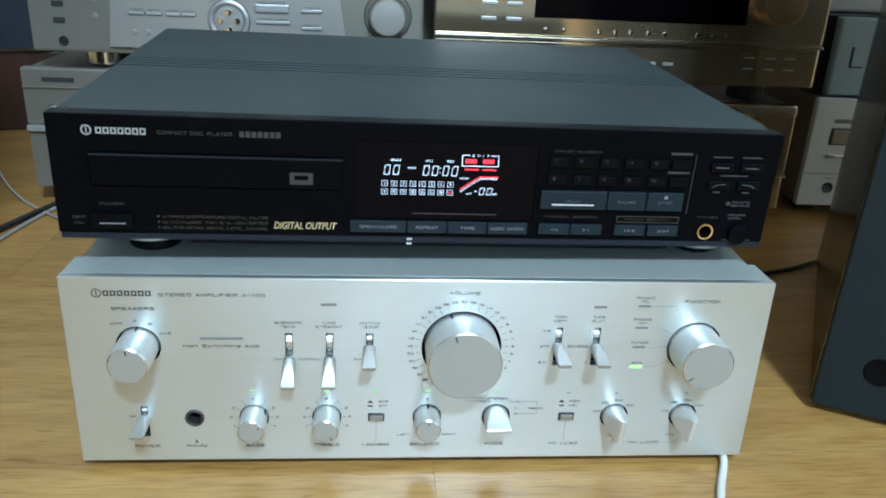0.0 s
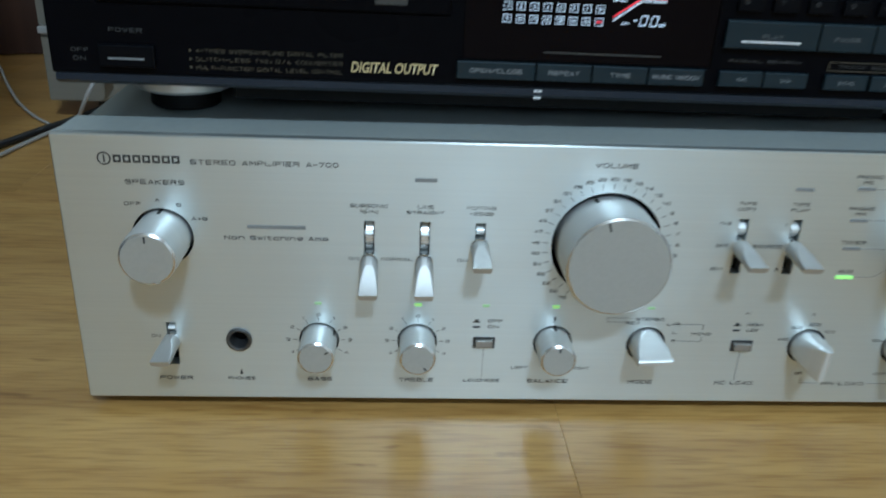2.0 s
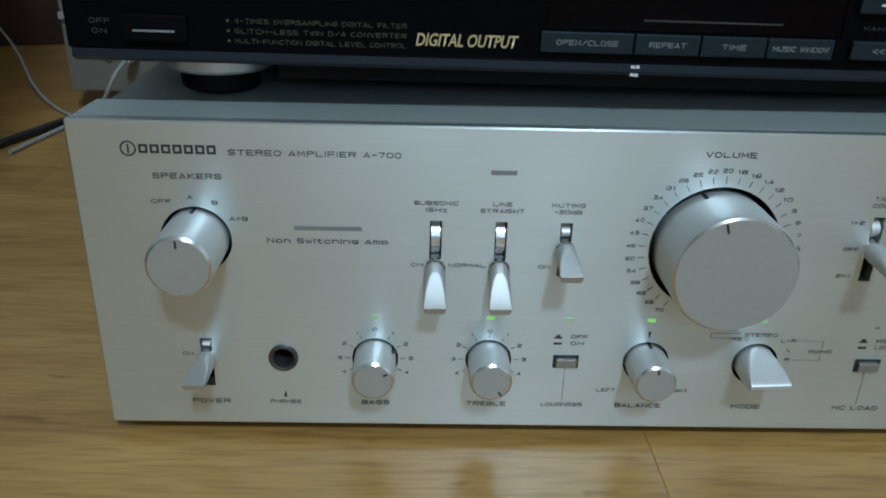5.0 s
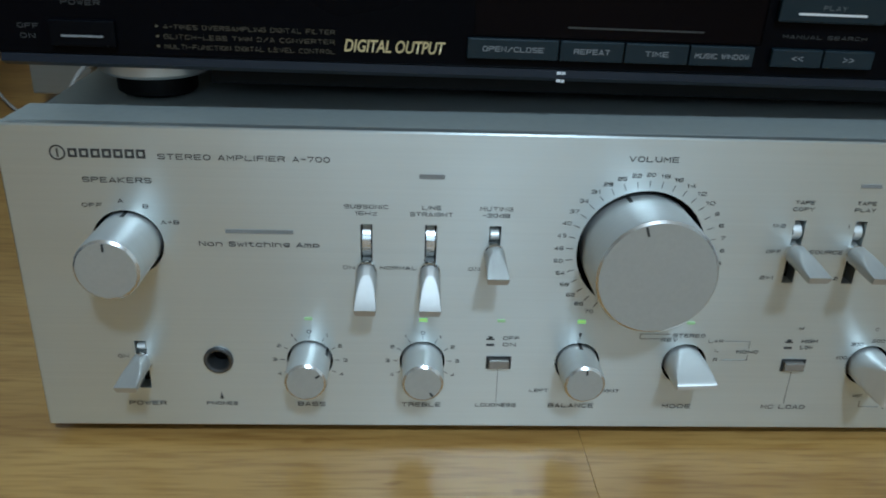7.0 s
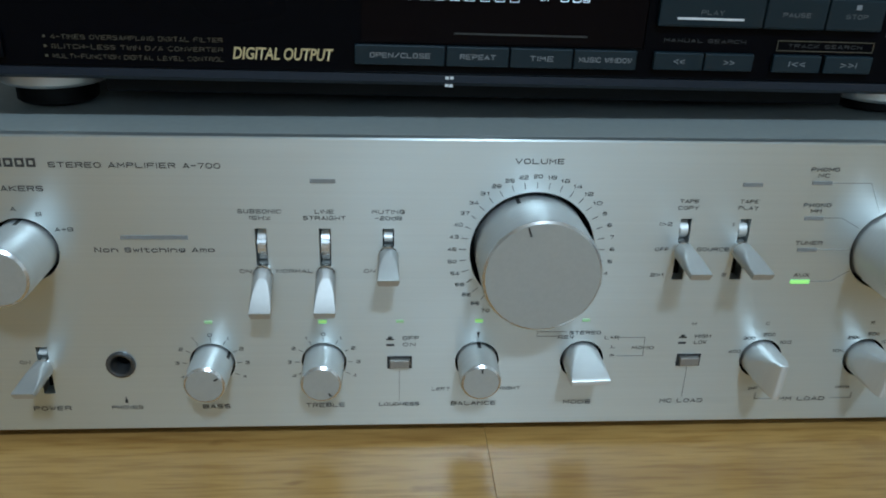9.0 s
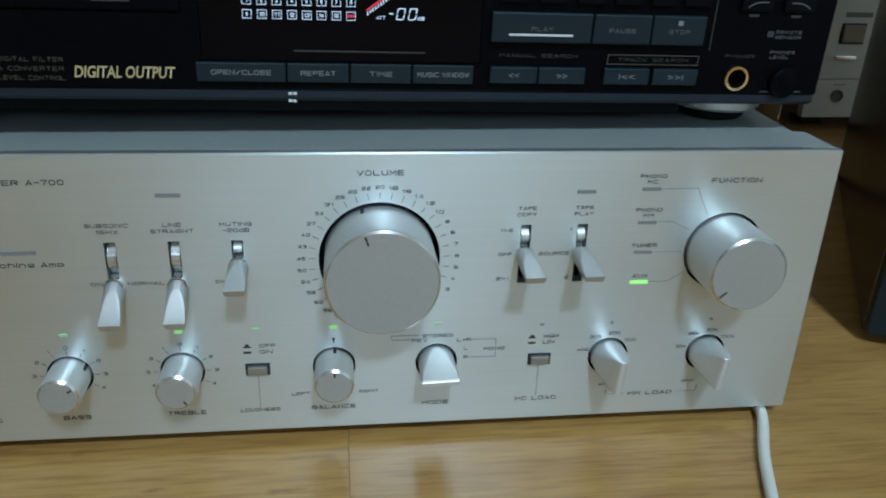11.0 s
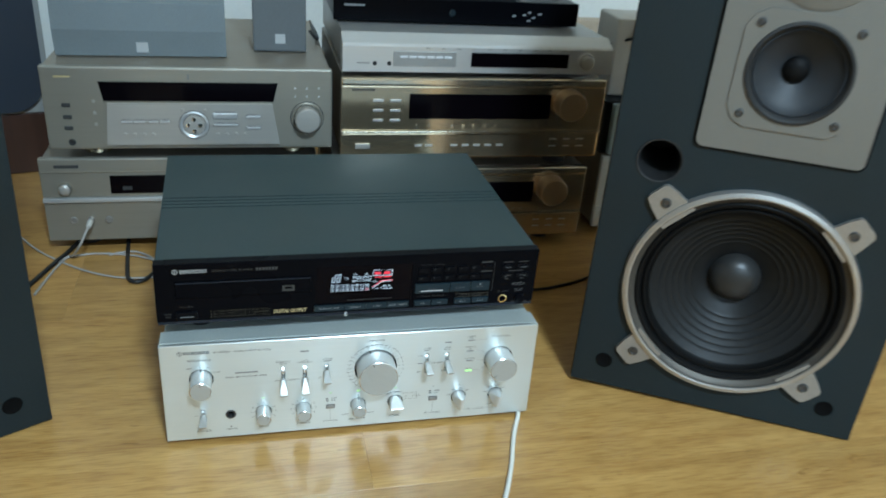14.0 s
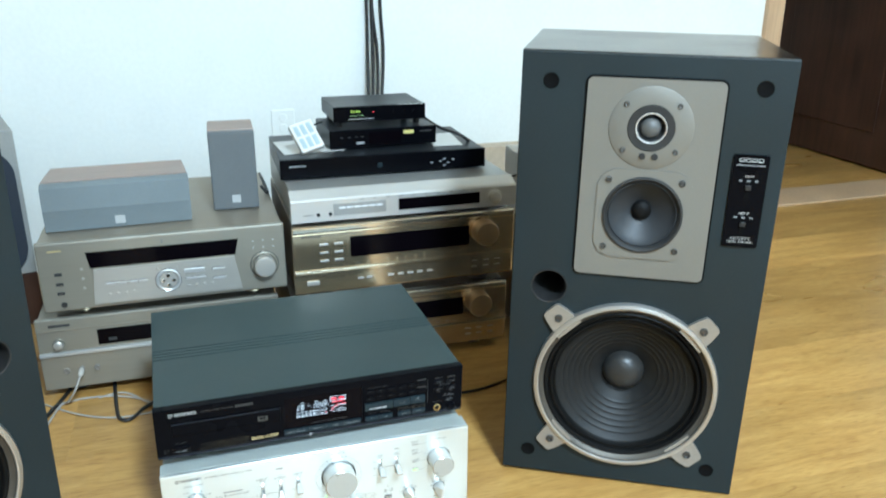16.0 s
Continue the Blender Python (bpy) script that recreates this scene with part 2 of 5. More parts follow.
M_CORDG = mat("grey_flex", (0.35, 0.33, 0.30), 0.5, grain=0.05)
M_BADGE = mat("pale_badge", (0.45, 0.47, 0.48), 0.4, 0.3, grain=0.05)
M_PLUG = mat("pale_plug", (0.60, 0.58, 0.52), 0.5, grain=0.05)
M_PAPER = mat("grey_silver_paper", (0.55, 0.55, 0.53), 0.35, grain=0.08)
M_BADGEDIM = mat("dim_grey_badge", (0.045, 0.044, 0.040), 0.5, grain=0.3, scale=(900, 900, 900))
M_SPEAKGREY = mat("light_grey_cabinet", (0.30, 0.305, 0.29), 0.55, grain=0.08, scale=(200, 200, 200))
M_NAVY = mat("navy_grille_cloth", (0.022, 0.030, 0.045), 0.8, grain=0.2, scale=(900, 900, 900), bump=0.4)
M_DOME = mat("grey_silk_dome", (0.085, 0.085, 0.083), 0.45, grain=0.08)
M_MINI = mat("pale_silver_plastic", (0.74, 0.755, 0.73), 0.42, 0.15, grain=0.04, scale=(8, 60, 500))
M_YEL = mat("yellow_sticker", (0.62, 0.56, 0.20), 0.5, grain=0.05)

# ---- building helpers ----
def thing(name, loc, rz=0, label="", category="", group="", kind="", rx=0):
    ob = new(name)
    ob.empty_display_size = 0.02
    ob.matrix_basis = pose(*loc, rx, 0, rz)
    return tagged(ob, label, category, group, kind)


def part(name, bm, material, parent, label="", smooth=False):
    me = bpy.data.meshes.new(name)
    bmesh.ops.recalc_face_normals(bm, faces=bm.faces[:])
    if smooth:
        for f in bm.faces:
            f.smooth = True
        for ed in bm.edges:
            if len(ed.link_faces) == 2 and ed.calc_face_angle() > 0.6:
                ed.smooth = False
    bm.to_mesh(me)
    bm.free()
    me.materials.append(material)
    ob = new(name, me)
    ob.parent = parent
    if label:
        ob["label"] = label
    return ob


def box(x0, x1, y0, y1, z0, z1, bev=0.0, seg=2, bm=None):
    b = bmesh.new()
    bmesh.ops.create_cube(b, size=1)
    for v in b.verts:
        v.co = (x0 + (v.co.x + 0.5) * (x1 - x0), y0 + (v.co.y + 0.5) * (y1 - y0), z0 + (v.co.z + 0.5) * (z1 - z0))
    if bev:
        bmesh.ops.bevel(b, geom=b.edges[:], offset=bev, segments=seg, profile=0.6, affect="EDGES")
    return b if bm is None else join(bm, b)


def join(bm, other):
    me = bpy.data.meshes.new("tmp")
    other.to_mesh(me)
    other.free()
    bm.from_mesh(me)
    bpy.data.meshes.remove(me)
    return bm


def lathe(profile, seg=48, cx=0.0, cz=0.0, bm=None):
    """Turns (radius, y) pairs round an axis along y through (cx, cz)."""
    b = bmesh.new() if bm is None else bm
    rings = []
    for r, y in profile:
        if r < 1e-6:
            rings.append([b.verts.new((cx, y, cz))])
        else:
            rings.append([b.verts.new((cx + r * math.cos(2 * math.pi * i / seg), y, cz + r * math.sin(2 * math.pi * i / seg))) for i in range(seg)])
    for a, c in zip(rings, rings[1:]):
        for i in range(seg):
            j = (i + 1) % seg
            if len(a) == 1 and len(c) == 1:
                continue
            if len(a) == 1:
                b.faces.new((a[0], c[i], c[j]))
            elif len(c) == 1:
                b.faces.new((a[i], a[j], c[0]))
            else:
                b.faces.new((a[i], a[j], c[j], c[i]))
    return b


def loft(sections, close=True, bm=None):
    """Skins rings of points, all of one length, and closes both ends."""
    b = bmesh.new() if bm is None else bm
    rings = [[b.verts.new(p) for p in s] for s in sections]
    n = len(rings[0])
    for a, c in zip(rings, rings[1:]):
        for i in range(n):
            b.faces.new((a[i], a[(i + 1) % n], c[(i + 1) % n], c[i]))
    if close:
        b.faces.new(rings[0])
        b.faces.new(rings[-1])
    return b


def plate(outline, y0, y1, bm=None):
    """A plate with an outline of (x, z) points, from y0 to y1."""
    return loft([[(x, y0, z) for x, z in outline], [(x, y1, z) for x, z in outline]], bm=bm)


def rounded(x0, x1, z0, z1, r, n=6):
    pts = []
    for cx, cz, a0 in ((x1 - r, z1 - r, 0), (x0 + r, z1 - r, 90), (x0 + r, z0 + r, 180), (x1 - r, z0 + r, 270)):
        for i in range(n + 1):
            a = radians(a0 + 90 * i / n)
            pts.append((cx + r * math.cos(a), cz + r * math.sin(a)))
    return pts


def carve(bm, cutter):
    """bm minus cutter, worked out once."""
    obs = []
    for b in (bm, cutter):
        bmesh.ops.recalc_face_normals(b, faces=b.faces[:])
        me = bpy.data.meshes.new("carve")
        b.to_mesh(me)
        b.free()
        obs.append(new("carve", me))
    md = obs[0].modifiers.new("carve", "BOOLEAN")
    md.operation, md.object, md.solver = "DIFFERENCE", obs[1], "EXACT"
    bpy.context.view_layer.update()
    me = bpy.data.meshes.new_from_object(obs[0].evaluated_get(bpy.context.evaluated_depsgraph_get()))
    out = bmesh.new()
    out.from_mesh(me)
    for o in obs:
        d = o.data
        bpy.data.objects.remove(o)
        bpy.data.meshes.remove(d)
    bpy.data.meshes.remove(me)
    return out


# wide technical lettering: strokes on a grid of 8 by 8, "/" lifts the pen
STROKES = {
    "A": "00 48 80/12 72", "B": "00 08 68 87 85 64 04/64 83 81 60 00", "C": "87 68 28 06 02 20 60 81", "D": "00 08 58 86 82 50 00",
    "E": "80 00 08 88/04 74", "F": "00 08 88/04 74", "G": "87 68 28 06 02 20 60 82 84 44", "H": "00 08/80 88/04 84", "I": "40 48",
    "K": "00 08/88 04 80", "L": "08 00 80", "M": "00 08 43 88 80", "N": "00 08 80 88", "O": "28 68 86 82 60 20 02 06 28",
    "P": "00 08 68 87 85 64 04", "R": "00 08 68 87 85 64 04/54 80", "S": "87 68 28 07 05 24 64 83 81 60 20 01", "T": "08 88/48 40",
    "U": "08 02 20 60 82 88", "V": "08 40 88", "W": "08 20 46 60 88", "X": "00 88/08 80", "Y": "08 44 88/44 40", "Z": "08 88 00 80",
    "0": "28 68 86 82 60 20 02 06 28", "1": "26 48 40", "2": "07 28 68 87 85 64 24 02 00 80", "3": "07 28 68 87 85 64 34/64 83 81 60 20 01",
    "4": "60 68 02 82", "5": "88 08 04 64 83 81 60 20 01", "6": "87 68 28 06 02 20 60 82 83 64 04", "7": "08 88 30",
    "8": "28 68 87 85 64 24 05 07 28/24 03 01 20 60 81 83 64", "9": "01 20 60 82 86 68 28 06 05 24 84",
    "-": "14 74", "+": "14 74/41 47", "/": "00 88", ">": "07 84 01", "<": "87 04 81", "|": "40 48",
    "c": "85 66 26 04 02 20 60 81", "d": "88 80 20 02 04 26 86", "g": "86 81 60 20/86 26 04 03 22 82", "h": "08 00/05 26 66 84 80",
    "i": "40 46/47 48", "k": "00 08/76 03 80", "m": "00 06 36 45 40/45 56 76 85 80", "n": "00 06/05 26 66 84 80", "o": "26 66 84 82 60 20 02 04 26",
    "p": "00 06 66 84 82 61 01", "t": "48 41 60 80/16 76", "w": "06 20 45 60 86", "z": "06 86 00 80",
}


def ribbon(verts, faces, pts, t, y):
    """A flat band t wide along (x, z) points, mitred at the bends."""
    n, base_ = len(pts), len(verts)
    for i, (x, z) in enumerate(pts):
        dirs = []
        for p, q in ((i - 1, i), (i, i + 1)):
            if p >= 0 and q < n:
                dx, dz = pts[q][0] - pts[p][0], pts[q][1] - pts[p][1]
                ln = math.hypot(dx, dz) or 1.0
                dirs.append((dx / ln, dz / ln))
        nx, nz = -sum(d[1] for d in dirs), sum(d[0] for d in dirs)
        ln = math.hypot(nx, nz) or 1.0
        nx, nz = nx / ln, nz / ln
        k = t / 2 / max(0.55, abs(-nx * dirs[0][1] + nz * dirs[0][0]))
        ex = t * 0.4 if i in (0, n - 1) else 0.0
        ox, oz = (dirs[0][0] * (-ex if i == 0 else ex), dirs[0][1] * (-ex if i == 0 else ex))
        verts += [(x + nx * k + ox, y, z + nz * k + oz), (x - nx * k + ox, y, z - nz * k + oz)]
    faces += [(base_ + 2 * i, base_ + 2 * i + 1, base_ + 2 * i + 3, base_ + 2 * i + 2) for i in range(n - 1)]


def stroke_mesh(text, height, width, bold):
    cells, x = [], 0.0
    for ch in text:
        if ch == " ":
            x += 7.0
            continue
        lines = [[(int(p[0]), int(p[1])) for p in st.split()] for st in STROKES[ch].split("/")]
        lo = min(p[0] for st in lines for p in st)
        hi = max(p[0] for st in lines for p in st)
        cells.append((x - lo, lines))
        x += hi - lo + 3.6
    t = height * (0.165 + 4.0 * bold)
    kz = (height - t) / 8
    kx = (width - t) / (x - 3.6) if width and x > 3.7 else kz * 1.15
    verts, faces, lay = [], [], 0
    for x0, lines in cells:
        for st in lines:
            ribbon(verts, faces, [((x0 + a) * kx + t / 2, b * kz + t / 2) for a, b in st], t, -0.000004 * (lay % 3))
            lay += 1
    me = bpy.data.meshes.new("lettering")
    me.from_pydata(verts, [], faces)
    return me


def font_mesh(text, height, width, bold, slant):
    cu = bpy.data.curves.new("lettering", "FONT")
    cu.body, cu.align_x, cu.align_y, cu.size, cu.offset, cu.shear = text, "LEFT", "BOTTOM_BASELINE", 1.0, bold, slant
    cu.resolution_u = 3
    tmp = new("lettering", cu)
    bpy.context.view_layer.update()
    me = bpy.data.meshes.new_from_object(tmp.evaluated_get(bpy.context.evaluated_depsgraph_get()))
    bpy.data.objects.remove(tmp)
    bpy.data.curves.remove(cu)
    xs = [v.co.x for v in me.vertices]
    k = height / 0.69
    kx = width / (max(xs) - min(xs)) if width else k * 1.25
    for v in me.vertices:
        v.co = (v.co.x * kx, 0.0, v.co.y * k)
    return me


def words(text, x, y, z, height, material, parent, width=0.0, name="lettering", align="CENTER", bold=0.0, slant=0.0):
    """Flat printed lettering that faces -y, its capitals `height` tall, stretched to `width` where given; slanted words in the heavy italic face."""
    me = font_mesh(text, height, width, bold, slant) if slant else stroke_mesh(text, height, width, bold)
    xs = [v.co.x for v in me.vertices]
    shift = {"CENTER": -(min(xs) + max(xs)) / 2, "LEFT": -min(xs), "RIGHT": -max(xs)}[align]
    for v in me.vertices:
        v.co = (v.co.x + shift, v.co.y, v.co.z - height / 2)
    me.materials.clear()
    me.materials.append(material)
    ob = new(name, me)
    ob.parent = parent
    ob.location = (x, y, z)
    return ob


def tube(name, pts, r, material, parent=None, seg=8):
    """A round flex along smooth points, as one mesh."""
    cu = bpy.data.curves.new("flex", "CURVE")
    cu.dimensions, cu.bevel_depth, cu.bevel_resolution, cu.resolution_u = "3D", r, 3, 8
    sp = cu.splines.new("NURBS")
    sp.points.add(len(pts) - 1)
    for p, q in zip(sp.points, pts):
        p.co = (*q, 1)
    sp.order_u, sp.use_endpoint_u = 3, True
    cu.use_fill_caps = True
    tmp = new("flex", cu)
    bpy.context.view_layer.update()
    me = bpy.data.meshes.new_from_object(tmp.evaluated_get(bpy.context.evaluated_depsgraph_get()))
    bpy.data.objects.remove(tmp)
    bpy.data.curves.remove(cu)
    me.materials.clear()
    me.materials.append(material)
    for f in me.polygons:
        f.use_smooth = True
    ob = new(name, me)
    ob.parent = parent
    return ob


def bar(x0, x1, z0, z1, y, parent, material, name="printed_bar", t=0.0003):
    return part(name, box(x0, x1, y - t, y, z0, z1), material, parent)


def hollow(x0, x1, z0, z1, y, parent, material, name):
    """A printed block with an open middle."""
    w = 0.0008
    return part(name, carve(box(x0, x1, y - 0.0002, y, z0, z1), box(x0 + w, x1 - w, y - 0.01, y + 0.01, z0 + w, z1 - w)), material, parent)

# ---- the room ----
# Unseen west and south walls stand far off to keep fill light low.
X0, X1, Y0, Y1, ZC = -4.20, 2.42, -3.60, 1.20, 2.50
DOOR_L, DOOR_R, DOOR_H = 1.64, 2.40, 2.05


def shell(name, bm, material, label, category):
    return tagged(part(name, bm, material, None), label, category, kind="structure")


shell("wall_north", box(1.58, DOOR_R + 0.2, Y1, Y1 + 0.12, DOOR_H, ZC, bm=box(X0 - 0.12, 1.58, Y1, Y1 + 0.12, 0, ZC)), M_WALL, "plain white painted wall behind the stacked receivers", "wall")
shell("wall_west", box(X0 - 0.12, X0, Y0, Y1, 0, ZC), M_WALL, "plain white painted side wall", "wall")
shell("wall_east", box(X1, X1 + 0.12, Y0, Y1 + 1.6, 0, ZC), M_WALL, "plain white painted wall past the doorway", "wall")
WA, WB = WINDOW_X - 1.3, WINDOW_X + 1.3
south = box(X0 - 0.12, WA, Y0 - 0.12, Y0, 0, ZC)
box(WB, X1 + 0.12, Y0 - 0.12, Y0, 0, ZC, bm=south)
box(WA, WB, Y0 - 0.12, Y0, 0, 0.95, bm=south)
box(WA, WB, Y0 - 0.12, Y0, 2.15, ZC, bm=south)
shell("wall_south", south, M_REAR, "unseen wall toned brown-beige to cut bounced light, with a window opening", "wall")
shell("wall_passage", box(1.3, X1 + 0.12, 2.8, 2.92, 0, ZC), M_WALL, "plain white wall beyond the doorway", "wall")
shell("wall_passage_side", box(1.2, 1.3, Y1 + 0.12, 2.8, 0, ZC), M_WALL, "plain white side wall beyond the doorway", "wall")
shell("ceiling", box(X0 - 0.12, X1 + 0.12, Y0 - 0.12, 2.92, ZC, ZC + 0.1), M_CEIL, "plain white painted ceiling", "ceiling")

casing = thing("door_1", (DOOR_L, Y1, 0), 0, "open doorway with light wood casing in a white wall", "doorway", kind="structure")
part("jamb", box(-0.06, 0.0, -0.018, 0.138, 0, DOOR_H, 0.004), M_TRIM, casing)
part("head_casing", box(0.0, DOOR_R - DOOR_L + 0.018, -0.018, 0.138, DOOR_H - 0.06, DOOR_H, 0.004), M_TRIM, casing)
part("threshold", box(0.0, DOOR_R - DOOR_L + 0.018, -0.07, 0.10, 0.0002, 0.007, 0.003), M_TRIM, casing)
leaf = thing("door_leaf", (2.40, 1.34, 0), 0, "dark brown stained wooden door standing wide open", "door")
part("panel", box(-0.04, 0.0, 0.0, 0.76, 0.008, 2.03, 0.003), M_DOOR, leaf)
for k in range(2):
    part("raised_field", box(-0.046, -0.0405, 0.12, 0.64, 0.14 + k * 0.95, 0.95 + k * 0.95, 0.003), M_DOOR, leaf)

win = thing("window_1", (WINDOW_X, Y0, 1.55), 0, "white framed window letting daylight in", "window", kind="structure")
wf = box(-1.3, -1.24, -0.1, -0.03, -0.6, 0.6)
box(1.24, 1.3, -0.1, -0.03, -0.6, 0.6, bm=wf)
box(-1.24, 1.24, -0.1, -0.03, 0.54, 0.6, bm=wf)
box(-1.24, 1.24, -0.1, -0.03, -0.6, -0.54, bm=wf)
box(-0.025, 0.025, -0.1, -0.03, -0.54, 0.54, bm=wf)
part("window_frame", wf, M_WHITEBOX, win)
lampt = thing("ceiling_light", (0.30, -2.05, 2.5), 0, "square white ceiling light with a bright diffuser", "ceiling light")
part("frame", box(-0.28, 0.28, -0.28, 0.28, -0.06, 0.0, 0.006), M_WHITEBOX, lampt)

base = part("floor", box(X0 - 0.12, X1 + 0.12, Y0 - 0.12, 2.92, -0.06, -0.0095), M_TRIM, None)
tagged(base, "yellow oak laminate plank floor with a satin sheen", "floor", kind="structure")

sock = thing("wall_socket", (0.108, Y1, 0.352), 0, "white plastic wall socket plate on the white wall", "socket")
part("plate", box(-0.030, 0.030, -0.005, -0.0002, -0.034, 0.034, 0.002), M_WALL, sock)
for k in (-0.014, 0.014):
    part("outlet", lathe([(0.0, -0.0062), (0.010, -0.0062), (0.011, -0.0052)], 24, 0, k), M_WALL, sock)

# ---- the two large loudspeakers ----
def loudspeaker(loc, rz, lean, roll, label, flip):
    W, H, D = 0.3465, 0.644, 0.32
    s = thing("loudspeaker", loc, rz, label, "loudspeaker", "pair of large loudspeakers", rx=0)
    s.matrix_basis = pose(*loc, 0, 0, rz) @ pose(0, 0, 0, lean, 0, 0) @ pose(0, 0, 0, 0, roll, 0)
    C = W / 2

    def X(u):
        return W - u if flip else u

    # cabinet with openings for the drivers and the port
    part("cabinet", carve(box(0, W, 0.004, D, 0, H, 0.0025), lathe([(0.0, -0.01), (0.053, -0.01), (0.053, 0.05), (0.0, 0.05)], 40, C, 0.4310, lathe([(0.0, -0.01), (0.034, -0.01), (0.034, 0.03), (0.0, 0.03)], 40, C, 0.5500, join(lathe([(0.0, -0.01), (0.118, -0.01), (0.118, 0.09), (0.0, 0.09)], 48, C, 0.1665), lathe([(0.0, -0.01), (0.0245, -0.01), (0.0245, 0.12), (0.0, 0.12)], 32, X(0.055), 0.3140))))), M_SPKTOP, s, "black vinyl cabinet")
    cut = lathe([(0.0, -0.02), (0.1185, -0.02), (0.1185, 0.02), (0.0, 0.02)], 64, C, 0.1665)
    lathe([(0.0, -0.02), (0.0248, -0.02), (0.0248, 0.02), (0.0, 0.02)], 40, X(0.055), 0.314, cut)
    lathe([(0.0, -0.02), (0.0525, -0.02), (0.0525, 0.02), (0.0, 0.02)], 48, C, 0.4310, cut)
    lathe([(0.0, -0.02), (0.0335, -0.02), (0.0335, 0.02), (0.0, 0.02)], 48, C, 0.5500, cut)
    part("baffle", carve(box(0.0015, W - 0.0015, -0.002, 0.0038, 0.0015, H - 0.0015, 0.001), cut), M_SPK, s, "charcoal textured front baffle")
    part("port", lathe([(0.0262, -0.0022), (0.0255, -0.0035), (0.0240, -0.0030), (0.0225, 0.002), (0.0225, 0.115), (0.0, 0.115)], 40, X(0.055), 0.3140), M_RUBBER, s, "open round bass port", True)
    # woofer
    w = part("woofer_frame", lathe([(0.1180, 0.004), (0.1325, 0.004), (0.1328, -0.006), (0.1310, -0.0105), (0.1265, -0.0118), (0.1245, -0.0110), (0.1240, -0.0060), (0.1240, 0.004), (0.1180, 0.004)], 96, C, 0.1665), M_CAST, s, "bright cast aluminium woofer ring", True)
    part("inner_lip", lathe([(0.1239, -0.0098), (0.1225, -0.0070), (0.1185, -0.0042), (0.1170, -0.0030)], 96, C, 0.1665), M_LIP, w, "dull dark inner lip", True)
    prof = [(0.1178, -0.003), (0.1150, -0.0056), (0.1115, -0.0042), (0.1090, 0.0005), (0.1070, -0.0018), (0.1040, -0.0012), (0.1018, 0.004), (0.1000, 0.0055)]
    part("surround", lathe(prof, 96, C, 0.1665), M_SURR, w, "black doped cloth surround", True)
    prof = []
    for i in range(48):
        rr = 0.1002 - i * (0.1002 - 0.029) / 47
        depth = 0.0055 + 0.0445 * (1 - (rr - 0.029) / 0.0712) ** 0.92
        prof.append((rr, depth - (0.0008 if i % 5 == 2 and 0.050 < rr < 0.090 else 0)))
    prof.append((0.024, 0.051))
    part("cone", lathe(prof, 96, C, 0.1665), M_CONE, w, "black ribbed paper cone", True)
    part("dust_cap", lathe([(0.0310, 0.0490), (0.0296, 0.0418), (0.0250, 0.0348), (0.0175, 0.0298), (0.0082, 0.0274), (0.0, 0.0270)], 64, C, 0.1665), M_CAP, w, "domed grey dust cap", True)
    for k, (dx, dz) in enumerate(((-0.101, 0.101), (0.101, 0.101), (-0.101, -0.101), (0.101, -0.101))):
        a = math.atan2(dz, dx)
        ca, sa = math.cos(a), math.sin(a)
        out = [(0.118, -0.022), (0.146, -0.0175), (0.1585, -0.014), (0.161, -0.010), (0.161, 0.010), (0.1585, 0.014), (0.146, 0.0175), (0.118, 0.022)]
        ring = [(C + p * ca - q * sa, 0.1665 + p * sa + q * ca) for p, q in out]
        lug = part("mounting_lug", plate(ring, -0.0085, -0.0021), M_LUG, w, "satin alloy lug")
        lx, lz = C + 0.143 * ca, 0.1665 + 0.143 * sa
        part("screw", lathe([(0.0058, -0.0086), (0.0056, -0.0105), (0.004, -0.0108), (0.003, -0.0092), (0.0, -0.0092)], 20, lx, lz), M_SCREW, w, "", True)
    # mid and high panel
    p = part("driver_panel", carve(plate(rounded(0.088, 0.262, 0.340, 0.613, 0.008), -0.0055, -0.0021), join(lathe([(0.0, -0.02), (0.052, -0.02), (0.052, 0.0), (0.0, 0.0)], 48, C, 0.4310), lathe([(0.0, -0.02), (0.033, -0.02), (0.033, 0.0), (0.0, 0.0)], 48, C, 0.5500))), M_TAUPE, s, "taupe metal panel for the upper drivers")
    edge = [(x, z) for x, z in rounded(0.0856, 0.2644, 0.3376, 0.6154, 0.010)]
    part("panel_gasket", carve(plate(edge, -0.0044, -0.0021), plate(rounded(0.0885, 0.2615, 0.3405, 0.6125, 0.008), -0.01, 0.01)), M_BLACKHOLE, s)
    # mid driver: octagonal frame
    o = 0.0625
    octo = [(C + a * o, 0.4310 + b * o) for a, b in ((0.66, 1), (0.88, 0.88), (1, 0.66), (1, -0.66), (0.88, -0.88), (0.66, -1), (-0.66, -1), (-0.88, -0.88), (-1, -0.66), (-1, 0.66), (-0.88, 0.88), (-0.66, 1))]
    fr = carve(plate(octo, -0.0075, -0.0056), lathe([(0.0, -0.02), (0.0515, -0.02), (0.0515, 0.0), (0.0, 0.0)], 48, C, 0.4310))
    mfr = part("midrange_frame", fr, M_TAUPE, s)
    part("surround", lathe([(0.0535, -0.0076), (0.0532, -0.0095), (0.0505, -0.0100), (0.0475, -0.0075), (0.0460, -0.0035)], 64, C, 0.4310), M_RUBBER, mfr, "", True)
    part("cone", lathe([(0.0462, -0.0035), (0.0445, -0.0045), (0.0425, -0.0010), (0.036, 0.004), (0.026, 0.012), (0.012, 0.021)], 64, C, 0.4310), M_POLY, mfr, "shiny grey midrange cone", True)
